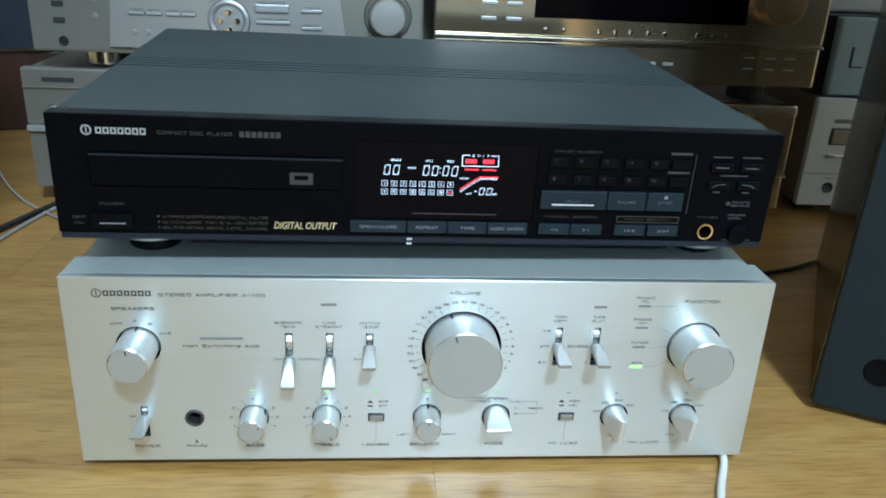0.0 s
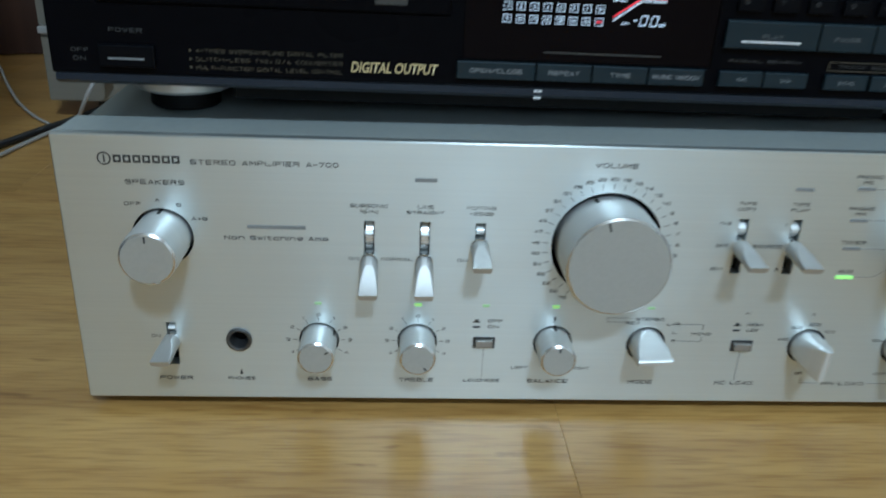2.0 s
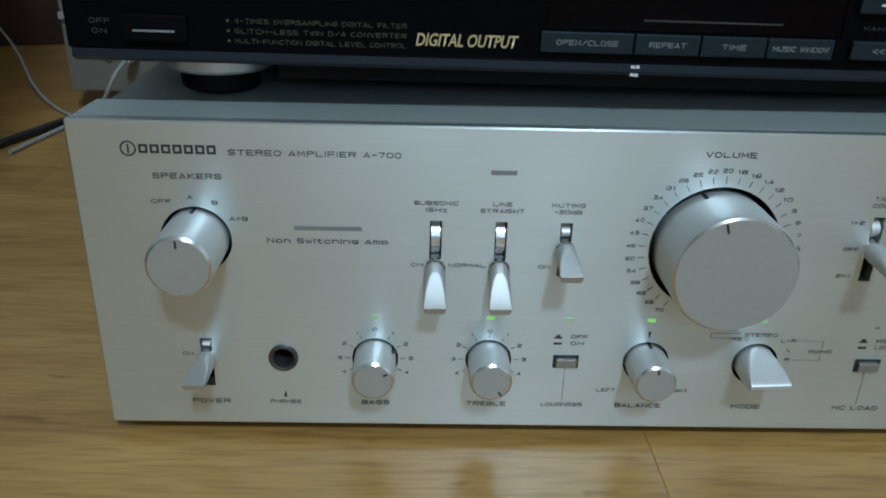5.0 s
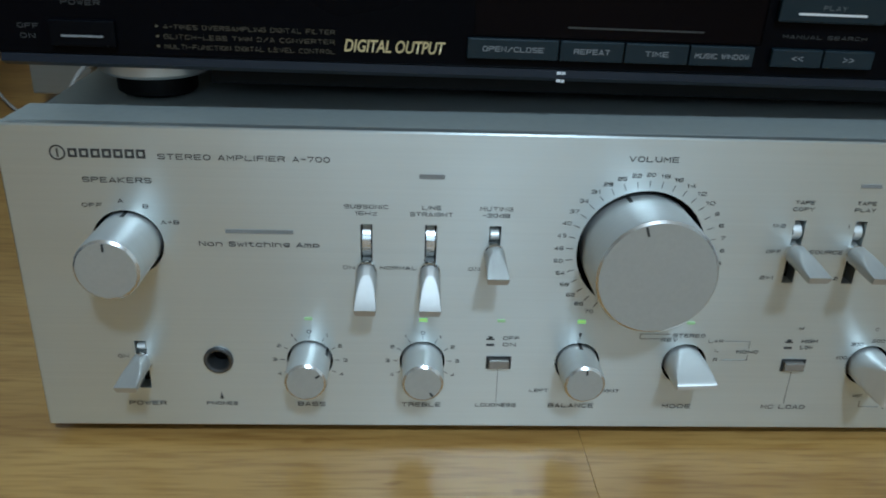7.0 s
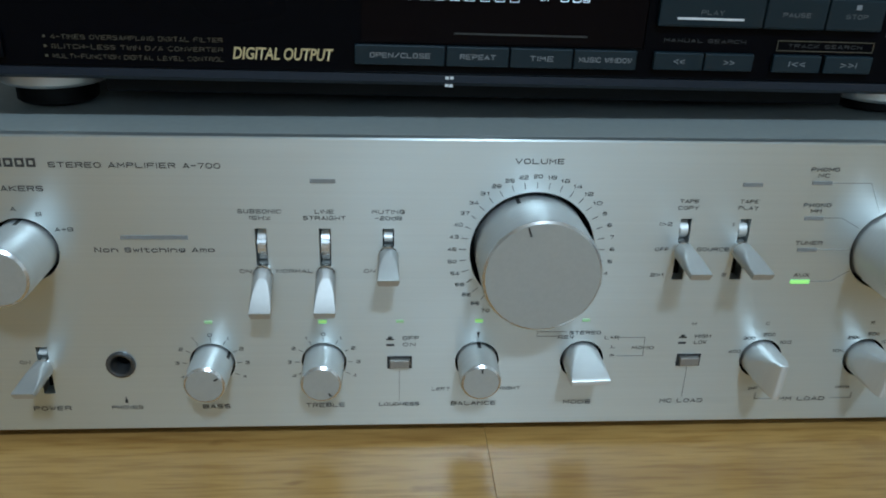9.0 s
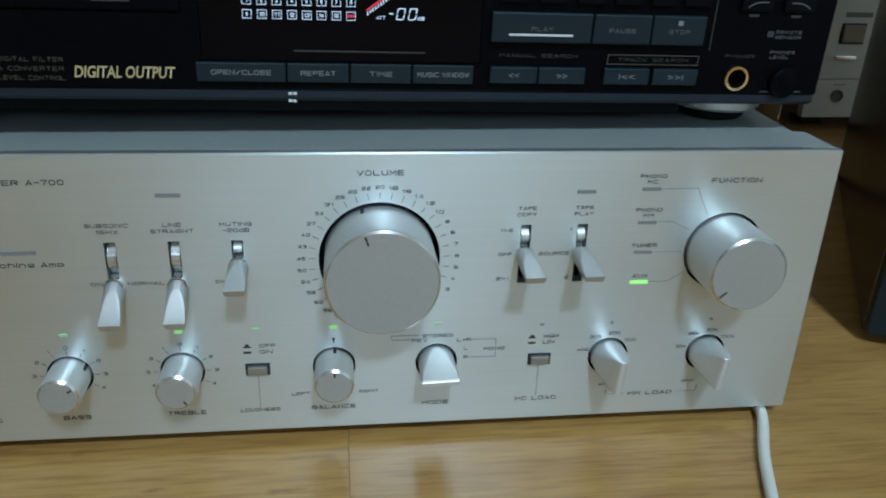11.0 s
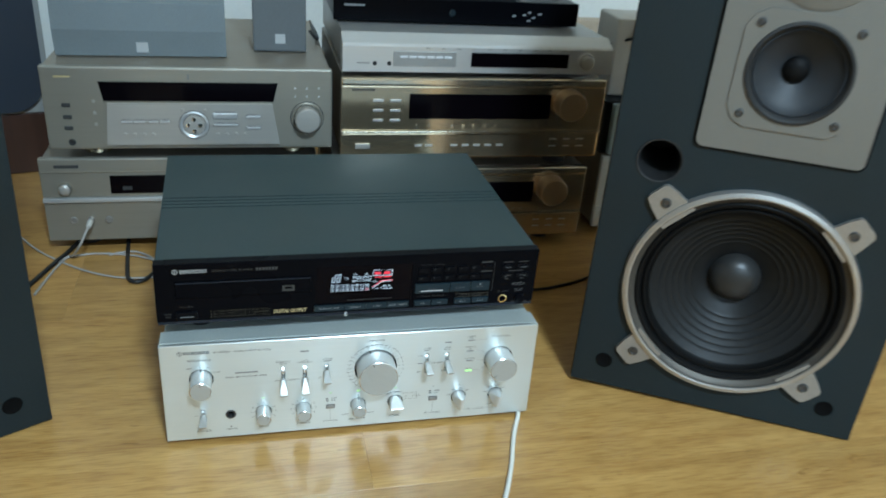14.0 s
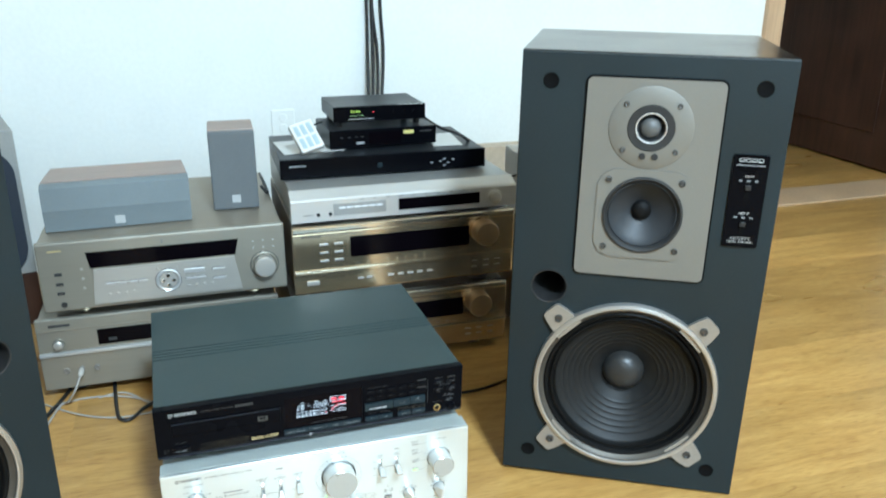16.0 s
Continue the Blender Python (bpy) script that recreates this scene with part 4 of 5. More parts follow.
ink("pF", 0.1205, 0.0225, 0.0014)
ink("ohm", 0.1600, 0.0228, 0.0014)
for t, x in (("H", 0.0900), ("C", 0.1210), ("R", 0.1660)):
    ink(t, x, 0.0540, 0.0013)

cord = tube("mains_lead", [(0.2010, 0.012, 0.0030), (0.2005, 0.002, 0.0030), (0.1975, -0.006, 0.0030), (0.1925, -0.016, 0.0030), (0.1850, -0.031, 0.0030), (0.1745, -0.059, 0.0030), (0.1675, -0.080, 0.0030), (0.150, -0.122, 0.0030), (0.124, -0.174, 0.0030), (0.094, -0.24, 0.0030), (0.055, -0.36, 0.0030), (0.04, -0.60, 0.0030), (0.12, -1.2, 0.0030)], 0.0026, M_CORDW)
tagged(cord, "white mains lead running out across the floor", "cable")

# ---- the black disc player on top ----
cd = thing("disc_player", (-0.0012, 0.020, 0.1307), 1.64, "black compact disc player with lit display standing on the amplifier", "disc player")
cd.matrix_basis = pose(-0.0012, 0.0200, 0.1307, 0, 0, 1.64) @ pose(0, 0, 0, 1.55, 0, 0) @ pose(0, 0, 0, 0, 0.64, 0)
CW, CH = 0.2091, 0.0878
cut = box(-0.0440 , 0.0620, -0.01, 0.0020, 0.0300, 0.0772)
box(-0.189, -0.0495, -0.01, 0.0015, 0.0470, 0.0672, bm=cut)
lathe([(0.0, -0.01), (0.0036, -0.01), (0.0036, 0.008), (0.0, 0.008)], 28, 0.1710, 0.0258, cut)
cdf = part("front_panel", carve(box(-CW, CW, 0, 0.012, 0.0190, CH, 0.0008), cut), M_CD, cd, "glossy black front panel")
part("lower_lip", loft([[(x, y, z) for y, z in ((0.0005, 0.0188), (0.0, 0.0160), (0.003, 0.0142), (0.012, 0.0142), (0.012, 0.0188))] for x in (-CW + 0.001, CW - 0.001)]), M_CDLIP, cd, "dark grey lower lip")
cv = box(-CW + 0.0015, CW - 0.0015, 0.0122, 0.304, 0.0150, CH - 0.0006, 0.0012)
grooves = bmesh.new()
for k in range(4):
    box(-CW - 0.01, CW + 0.01, 0.137 + k * 0.009, 0.1395 + k * 0.009, CH - 0.0016, CH + 0.01, bm=grooves)
part("cover", carve(cv, grooves), M_CDTOP, cd, "black painted steel cover")
for x in (-0.166, 0.182):
    for y in (0.0385, 0.26):
        sole = x * math.sin(radians(0.64)) - 0.0012 + (0.0006 if x < 0 else 0.0)
        f = part("foot", lathe([(0.0, 0.0003 + sole), (0.0145, 0.0003 + sole), (0.0155, 0.0012 + sole), (0.0155, 0.0060), (0.0, 0.0060)], 48), M_SURR, cd, "black rubber pad", True)
        f.matrix_basis = pose(x, y, 0, 90, 0, 0)
        part("foot_ring", lathe([(0.0, 0.0061), (0.0205, 0.0061), (0.0218, 0.0074), (0.0218, 0.0140), (0.0210, 0.0149), (0.0, 0.0149)], 48), M_PALE, f, "champagne metal foot collar", True)
# Black block added to keep the gap under the player dark.
part("gap_dark_block", box(-0.141, 0.157, 0.018, 0.296, 0.0056, 0.0149, 0.001), M_SURR, cd, "black block added to darken the gap under the player")


def pr(text, x, z, h, m, w=0.0, y=-0.0002, align="CENTER", slant=0.0, b=0.0):
    return words(text, x, y, z, h, m, cdf, w, align=align, slant=slant, bold=b)


# maker's mark and model lettering as plain bars
part("maker_mark", lathe([(0.0021, -0.0002), (0.0029, -0.0002)], 24, -0.1880, 0.0789), M_BADGE, cdf)
bar(-0.1883, -0.1877, 0.0772, 0.0806, 0.0, cdf, M_BADGE, "maker_mark", 0.0002)
for k in range(7):
    hollow(-0.1832 + k * 0.00385, -0.1832 + k * 0.00385 + 0.0031, 0.0770, 0.0806, 0.0, cdf, M_BADGE, "maker_mark")
pr("COMPACT DISC PLAYER", -0.1310, 0.0786, 0.0020, M_PRINTG, 0.040)
for k in range(7):
    bar(-0.1072 + k * 0.0033, -0.1072 + k * 0.0033 + 0.0025, 0.0771, 0.0804, 0.0, cdf, M_PRINTG, "model_mark", 0.0002)
# tray
tray = part("disc_tray", box(-0.1882, -0.0503, -0.0012, 0.0012, 0.0478, 0.0664, 0.0006), M_CD, cd, "black disc tray front")
part("tray_edge", box(-0.1882, -0.0503, -0.0020, -0.0013, 0.0652, 0.0664), M_CDLIP, tray)
bar(-0.0802, -0.0672, 0.0508, 0.0578, -0.0013, tray, M_BADGEDIM, "disc_badge", 0.0002)
bar(-0.0775, -0.0698, 0.0536, 0.0562, -0.0016, tray, M_CD, "badge_mark", 0.0002)
part("power_button", box(-0.1897, -0.1677, -0.0025, -0.0002, 0.0222, 0.0312, 0.0006), M_KEYDK, cd, "black power button")
bar(-0.1857, -0.1717, 0.0255, 0.0262, -0.0026, cd, M_PRINTM, "button_line")
pr("POWER", -0.1787, 0.0367, 0.0017, M_PRINTG, 0.013)
pr("OFF", -0.1972, 0.0284, 0.0017, M_PRINTG, 0.0070)
pr("ON", -0.1977, 0.0250, 0.0017, M_PRINTG, 0.0050)
for k, t in enumerate(("4-TIMES OVERSAMPLING DIGITAL FILTER", "GLITCH-LESS TWIN D/A CONVERTER", "MULTI-FUNCTION DIGITAL LEVEL CONTROL")):
    pr(t, -0.1520, 0.0296 - k * 0.0034, 0.0016, M_GOLDDIM, 0.0590, align="LEFT", b=-0.012)
    bar(-0.1546, -0.1537, 0.0292 - k * 0.0034, 0.0300 - k * 0.0034, 0.0, cdf, M_GOLDDIM, "bullet", 0.0002)
pr("DIGITAL OUTPUT", -0.0717, 0.0253, 0.0042, M_GOLDINK, 0.0360, slant=0.22, b=0.018)
# display
disp = part("display_window", box(-0.0437, 0.0617, 0.0004, 0.0019, 0.0303, 0.0769), M_GLASSBLK, cd, "smoked display window")
DY = 0.0001
screen = part("screen", box(-0.030, 0.046, 0.0002, 0.0003, 0.044, 0.074), M_GLASSBLK, disp)
screen.location.x = -0.0016


def glow(text, x, z, h, w, m=M_VFD, slant=0.0, b=0.0):
    return words(text, x, DY, z, h, m, screen, w, "lettering", slant=slant, bold=b)


def digit(x, z, w, h, m=M_VFD):
    """A seven-part zero."""
    t, g, s = 0.00038, 0.0003, 0.0008
    for a in "abcdef":
        if a == "a":
            q = [(x + g + s, z + h), (x + w - g + s, z + h), (x + w - g + s, z + h - t), (x + g + s, z + h - t)]
        elif a == "d":
            q = [(x + g, z), (x + w - g, z), (x + w - g, z + t), (x + g, z + t)]
        else:
            xx = x if a in "ef" else x + w - t
            lo, hi = (z + g, z + h / 2 - g) if a in "ec" else (z + h / 2 + g, z + h - g)
            s0, s1 = s * (lo - z) / h, s * (hi - z) / h
            q = [(xx + s0, lo), (xx + t + s0, lo), (xx + t + s1, hi), (xx + s1, hi)]
        part("display_segment", plate(q, DY - 0.0001, DY), m, screen)


for x in (-0.0258, -0.0206, -0.0034, 0.0018, 0.0080, 0.0132):
    digit(x, 0.0575, 0.0033, 0.0060)
for z in (0.0592, 0.0618):
    bar(0.0064, 0.0070, z, z + 0.0006, DY, screen, M_VFD, "display_segment", 0.0001)
for t, x in (("TRACK", -0.0190), ("MIN", 0.0000), ("SEC", 0.0125)):
    glow(t, x, 0.0663, 0.0013, 0.0022 * len(t) * 0.6)
glow("TIME", -0.0098, 0.0618, 0.0012, 0.0048)
for row in range(2):
    for k in range(8):
        x, z = -0.0250 + k * 0.00545, 0.0523 - row * 0.0050
        red = row == 1 and k == 7
        for x0, x1, z0, z1 in ((x - 0.0017, x + 0.0017, z + 0.0014, z + 0.0016), (x - 0.0017, x + 0.0017, z - 0.0016, z - 0.0014), (x - 0.0017, x - 0.0015, z - 0.0014, z + 0.0014), (x + 0.0015, x + 0.0017, z - 0.0014, z + 0.0014)):
            bar(x0, x1, z0, z1, DY, screen, M_VFD, "display_box", 0.0001)
        if red:
            bar(x - 0.0011, x + 0.0011, z - 0.0004, z + 0.0004, DY, screen, M_VFDRED, "display_segment", 0.0001)
        else:
            glow(str(row * 8 + k + 1), x, z, 0.0015, 0.0008 + 0.0009 * (row * 8 + k > 8))
for x0, x1, z0, z1 in ((0.0190, 0.0235, 0.0700, 0.0704), (0.0355, 0.0405, 0.0700, 0.0704), (0.0190, 0.0194, 0.0640, 0.0700), (0.0401, 0.0405, 0.0640, 0.0700), (0.0190, 0.0405, 0.0636, 0.0640)):
    bar(x0, x1, z0, z1, DY, screen, M_VFD, "display_frame", 0.0001)
glow("E D I T", 0.0297, 0.0701, 0.0013, 0.0100)
for x in (0.0210, 0.0312):
    bar(x, x + 0.0066, 0.0655, 0.0679, DY, screen, M_VFDRED, "display_block", 0.0001)
for x in (0.0208, 0.0312):
    bar(x, x + 0.0084, 0.0613, 0.0621, DY, screen, M_VFDRED, "display_block", 0.0001)
glow("LEVEL", 0.0212, 0.0563, 0.0012, 0.0056)
for k in range(22):
    x = 0.0192 + k * 0.00098
    z = 0.0478 + min(k, 11) * 0.00072
    bar(x, x + 0.0004, z, z + 0.0013, DY, screen, M_VFD, "display_tick", 0.0001)
part("display_ramp", plate([(0.0189, 0.0499), (0.0299, 0.0577), (0.0410, 0.0577), (0.0410, 0.0571), (0.0300, 0.0571), (0.0190, 0.0493)], DY - 0.0001, DY), M_VFDRED, screen)
glow("ATT", 0.0243, 0.0470, 0.0012, 0.0034)
bar(0.0275, 0.0290, 0.0483, 0.0487, DY, screen, M_VFD, "display_segment", 0.0001)
for x in (0.0300, 0.0345):
    digit(x, 0.0463, 0.0030, 0.0044)
glow("dB", 0.0396, 0.0470, 0.0013, 0.0026)
bar(-0.010, 0.040, 0.0338, 0.0344, DY, disp, M_PRINTG, "printed_bar", 0.0001)
# key strip below the display
for x0, x1, t in ((-0.0461, -0.0132, "OPEN/CLOSE"), (-0.0126, 0.0106, "REPEAT"), (0.0112, 0.0346, "TIME"), (0.0352, 0.0592, "MUSIC WINDOW")):
    k = part("key", box(x0, x1, -0.0022, -0.0002, 0.0226, 0.0298, 0.0005), M_KEY, cd, "slate blue key")
    words(t, (x0 + x1) / 2, -0.0024, 0.0262, 0.0019, M_PRINTM, k, min(0.0022 * len(t), (x1 - x0) * 0.85))
# keypad
pr("TRACK NUMBER", 0.0850, 0.0742, 0.0014, M_PRINTG, 0.028)
for row in range(2):
    for c in range(5):
        x, z = 0.0740 + c * 0.0151, 0.0680 - row * 0.0108
        k = part("number_key", box(x - 0.0055, x + 0.0055, -0.0018, -0.0002, z - 0.0030, z + 0.0030, 0.0005), M_KEYDK, cd)
        words(str(row * 5 + c + 1), x - 0.002, -0.002, z + 0.001, 0.0018, M_PRINTG, k)
    part("number_key", box(0.1425, 0.1540, -0.0018, -0.0002, 0.0650 - row * 0.0108, 0.0710 - row * 0.0108, 0.0005), M_KEYDK, cd)
    bar(0.1412, 0.1545, 0.0738 - row * 0.0116, 0.0752 - row * 0.0116, 0.0, cdf, M_PRINTG)
for x0, x1, t in ((0.0652, 0.1054, "PLAY"), (0.1060, 0.1298, "PAUSE"), (0.1304, 0.1527, "STOP")):
    k = part("key", box(x0, x1, -0.0028, -0.0002, 0.0392, 0.0508, 0.0008), M_KEY, cd, "slate blue transport key")
    words(t, (x0 + x1) / 2, -0.0030, 0.0446, 0.0017, M_PRINTK, k, 0.0022 * len(t))
    if t == "PLAY":
        bar(x0 + 0.0070, x0 + 0.0325, 0.0419, 0.0427, -0.0028, k, M_PRINTW, "button_line")
    if t == "STOP":
        bar((x0 + x1) / 2 - 0.001, (x0 + x1) / 2 + 0.001, 0.0471, 0.0489, -0.0028, k, M_PRINTM, "stop_mark")
for x0, s in ((0.0658, "<<"), (0.0856, ">>"), (0.1127, "|<<"), (0.1335, ">>|")):
    k = part("key", box(x0, x0 + 0.0192, -0.0026, -0.0002, 0.0231, 0.0297, 0.0006), M_KEY, cd, "slate blue search key")
    words(s, x0 + 0.0096, -0.0028, 0.0264, 0.0022, M_PRINTM, k, 0.0022 * len(s))
pr("MANUAL SEARCH", 0.0855, 0.0338, 0.0014, M_PRINTG, 0.032)
fr = box(0.1140, 0.1530, -0.0004, -0.0002, 0.0345, 0.0348)
box(0.1140, 0.1530, -0.0004, -0.0002, 0.0308, 0.0311, bm=fr)
box(0.1140, 0.1143, -0.0004, -0.0002, 0.0311, 0.0345, bm=fr)
box(0.1527, 0.1530, -0.0004, -0.0002, 0.0311, 0.0345, bm=fr)
part("printed_frame", fr, M_GOLDDIM, cdf)
pr("TRACK SEARCH", 0.1335, 0.0328, 0.0014, M_PRINTG, 0.030)
bar(0.1568, 0.1572, 0.0370, 0.0740, 0.0, cdf, M_PRINTG, "divider_line", 0.0002)
# right hand column
for x in (0.1735, 0.1920):
    for z in (0.0672, 0.0560):
        k = part("mode_key", box(x - 0.0068, x + 0.0068, -0.0020, -0.0002, z - 0.0028, z + 0.0028, 0.0008), M_KEYDK, cd)
        if z > 0.06:
            bar(x - 0.0040, x + 0.0040, z - 0.0003, z + 0.0003, -0.0020, k, M_PRINTK, "button_line", 0.0002)
        else:
            side = 1 if x < 0.18 else -1
            vs, fs = [], []
            ribbon(vs, fs, [(x + side * u * 0.001, z + v * 0.001) for u, v in ((-4.0, -1.2), (-2.4, -0.1), (-0.4, 0.6), (1.6, 0.8), (4.0, 0.8))], 0.0005, -0.0022)
            arc = bpy.data.meshes.new("fade_curve")
            arc.from_pydata(vs, [], fs)
            arc.materials.append(M_PRINTK)
            new("fade_curve", arc).parent = k
    bar(x - 0.0060, x + 0.0060, 0.0728, 0.0736, 0.0, cdf, M_PRINTG)
    bar(x - 0.0022, x + 0.0022, 0.0508, 0.0518, 0.0, cdf, M_PRINTG)
bar(0.1740, 0.1915, 0.0614, 0.0622, 0.0, cdf, M_PRINTG)
bar(0.1812, 0.1838, 0.0430, 0.0452, 0.0, cdf, M_PRINTG)
pr("REMOTE", 0.1905, 0.0450, 0.0013, M_PRINTK, 0.0115)
pr("SENSOR", 0.1905, 0.0430, 0.0013, M_PRINTK, 0.0115)
pr("PHONES", 0.1895, 0.0368, 0.0013, M_PRINTK, 0.0110)
pr("LEVEL", 0.1885, 0.0348, 0.0013, M_PRINTK, 0.0085)
pr("PHONES", 0.1710, 0.0350, 0.0013, M_PRINTG, 0.013)
part("headphone_jack", lathe([(0.0036, 0.006), (0.0036, 0.0005), (0.0040, -0.0012), (0.0050, -0.0014), (0.0054, -0.0008), (0.0054, -0.0001)], 40, 0.1710, 0.0258), M_GOLD, cd, "gold plated headphone socket", True)
part("level_knob", lathe([(0.0065, -0.0001), (0.0062, -0.0026), (0.0055, -0.0030), (0.0, -0.0030)], 36, 0.1920, 0.0245), M_CD, cd, "small black level knob", True)
for x in (0.1850, 0.1995):
    bar(x - 0.002, x + 0.002, 0.0200, 0.0206, 0.0, cdf, M_PRINTG)
for x, z in ((-0.0118, 0.0178), (-0.0100, 0.0178), (-0.0118, 0.0150), (-0.0102, 0.0149)):
    bar(x - 0.0007, x + 0.0007, z - 0.0005, z + 0.0005, 0.0002, cd, M_PRINTW, "paint_chip", 0.0006)

# ---- stacked receivers ----
def feet(t, xs, ys, h, material):
    for x in xs:
        for y in ys:
            f = part("foot", lathe([(0.0, 0.0003), (0.019, 0.0003), (0.021, 0.002), (0.021, h - 0.003), (0.018, h), (0.0, h)], 32), material, t, "", True)
            f.matrix_basis = pose(x, y, 0, 90, 0, 0)


def dial(t, x, z, r, d, y, material, ring=None):
    if ring:
        part("knob_ring", lathe([(r * 1.28, y + 0.0004), (r * 1.28, y - 0.0015), (r * 1.18, y - 0.003), (r * 1.02, y - 0.0008)], 48, x, z), ring, t, "", True)
    return part("volume_knob", lathe([(r, y + 0.0005), (r, y - d + 0.002), (r - 0.002, y - d), (r * 0.6, y - d - 0.0004), (0.0, y - d - 0.0006)], 56, x, z), material, t, "round volume knob", True)


def key(t, x, z, w, h, y, material, name="key", d=0.0018, gap=0.0):
    if gap:
        # dark plate paints in the shaded gap round the key
        part("key_gap_shade", plate(rounded(x - w / 2 - gap, x + w / 2 + gap, z - h / 2 - gap, z + h / 2 + gap, h / 2), y - 0.0002, y + 0.0001), M_INK, t)
    return part(name, box(x - w / 2, x + w / 2, y - d, y, z - h / 2, z + h / 2, min(w, h) * 0.2), material, t)


# lower left receiver
FZ = 0.020
rc = thing("home_receiver", (-0.212, 0.500, 0), 0, "champagne silver receiver at the bottom of the stack on the floor", "receiver", "stacked hi-fi receivers")
part("cover", box(-0.208, 0.208, 0.0125, 0.36, FZ + 0.002, 0.1565, 0.002), M_SILVTOP, rc, "champagne painted cover")
part("front_panel", box(-0.212, 0.212, 0, 0.012, 0.094, 0.158, 0.0025), M_SILVER, rc, "champagne silver front panel")
part("lower_panel", box(-0.212, 0.212, 0.001, 0.012, FZ, 0.0862, 0.002), M_SILVER, rc)
part("bright_strip", box(-0.212, 0.212, -0.004, 0.011, 0.0866, 0.0936, 0.0015), M_PALE, rc, "bright metal strip across the front")
part("top_lip", box(-0.212, 0.212, -0.002, 0.0, 0.1360, 0.1368), M_SILVTOP, rc)
part("display_window", box(-0.112, 0.112, -0.0012, -0.0002, 0.100, 0.130, 0.0004), M_GLASSBLK, rc, "black display window")
bar(-0.094, -0.080, 0.106, 0.112, -0.0013, rc, M_PRINTG, "display_mark")
bar(-0.190, -0.155, 0.1425, 0.1475, 0.0, rc, M_PRINTG, "maker_mark")
dial(rc, -0.178, 0.109, 0.0085, 0.009, 0.0, M_SILVER2, M_SILVER)
for x in (-0.172, -0.147, -0.120):
    part("jack", lathe([(0.0058, 0.0015), (0.0058, -0.0015), (0.0045, -0.002), (0.0038, 0.0), (0.0, 0.0)], 28, x, 0.055), M_LUG, rc, "round front socket", True)
pl = part("plug", lathe([(0.0035, -0.0022), (0.0046, -0.004), (0.0046, -0.020), (0.003, -0.026), (0.0, -0.026)], 24, -0.147, 0.055), M_PLUG, rc, "pale plug in the socket", True)
feet(rc, (-0.16, 0.16), (0.05, 0.30), FZ + 0.002, M_RUBBER)

# upper left receiver
Z = 0.1585
rs = thing("home_receiver", (-0.191, 0.485, Z), 0, "champagne silver surround receiver with dial, stacked on another receiver", "receiver", "stacked hi-fi receivers")
H0, H1 = 0.020, 0.1455
part("cover", box(-0.206, 0.206, 0.0145, 0.39, H0 + 0.002, H1 - 0.001, 0.002), M_SILVTOP, rs, "champagne painted cover")
part("front_panel", box(-0.209, 0.209, 0, 0.014, H0, H1, 0.003), M_SILVER, rs, "champagne silver front panel")
part("display_window", plate([(-0.131, 0.1235), (0.126, 0.1235), (0.119, 0.0945), (-0.126, 0.0945)], -0.0012, -0.0002), M_GLASSBLK, rs, "black display window")
lp = part("key_panel", plate([(-0.121, 0.0915), (0.117, 0.0915), (0.127, 0.0275), (-0.127, 0.0275)], -0.0042, -0.0002), M_SILVER2, rs, "pale flap panel with keys")
LY = -0.0043
# dark disc paints in the shade round the cursor ring
part("cursor_gap_shade", lathe([(0.0225, LY - 0.0001), (0.0, LY - 0.0002)], 48, 0.0, 0.0590), M_INK, lp)
part("cursor_ring", lathe([(0.0215, LY), (0.0215, -0.0060), (0.0190, -0.0068), (0.0165, -0.0055), (0.0160, LY)], 48, 0.0, 0.0590), M_PALE, lp, "pale cursor ring", True)
part("cursor_pad", lathe([(0.0158, LY), (0.0152, -0.0056), (0.006, -0.0060), (0.0, -0.0060)], 40, 0.0, 0.0590), M_SILVER2, lp, "", True)
for dx, dz in ((0.009, 0), (-0.009, 0), (0, 0.009), (0, -0.009)):
    part("cursor_key", lathe([(0.0035, -0.0061), (0.0032, -0.0072), (0.0, -0.0074)], 20, dx, 0.0590 + dz), M_CHROME, lp, "", True)
for x, z, w, h in ((-0.096, 0.0640, 0.016, 0.0035), (-0.078, 0.0640, 0.016, 0.0035), (-0.058, 0.0640, 0.014, 0.0035), (-0.042, 0.0640, 0.014, 0.0035), (0.046, 0.0735, 0.036, 0.0090), (0.038, 0.0590, 0.018, 0.0034), (0.056, 0.0590, 0.018, 0.0034), (0.088, 0.0720, 0.022, 0.0034), (0.088, 0.0540, 0.022, 0.0034)):
    key(lp, x, z, w, h, LY, M_PALE, "key", 0.0022, 0.0006)
    bar(x - w * 0.4, x + w * 0.4, z + h / 2 + 0.0016, z + h / 2 + 0.0024, LY + 0.0001, lp, M_INKSOFT)
for k in range(4):
    for x0 in (-0.100, 0.034):
        part("dot_key", lathe([(0.0028, LY), (0.0026, -0.0058), (0.0, -0.0060)], 18, x0 + k * 0.0135, 0.0440), M_SILVER2, lp, "", True)
for x in (-0.016, 0.016):
    part("dot_key", lathe([(0.0028, LY), (0.0026, -0.0058), (0.0, -0.0060)], 18, x, 0.0820), M_SILVER2, lp, "", True)
# dark disc paints in the shaded groove round the knob
part("knob_shadow_gap", lathe([(0.0262, -0.0003), (0.0, -0.0004)], 48, 0.170, 0.0690), M_INK, rs)
dial(rs, 0.170, 0.0690, 0.0195, 0.020, 0.0, M_SILVER2, M_SILVER)
for k, z in enumerate((0.088, 0.070, 0.053)):
    key(rs, -0.178, z, 0.012, 0.0055, 0.0, M_INK, "mode_key", 0.0006)
    part("dot_key", lathe([(0.0025, 0.0), (0.0022, -0.0014), (0.0, -0.0014)], 16, -0.140, z + 0.006), M_SILVER2, rs, "", True)
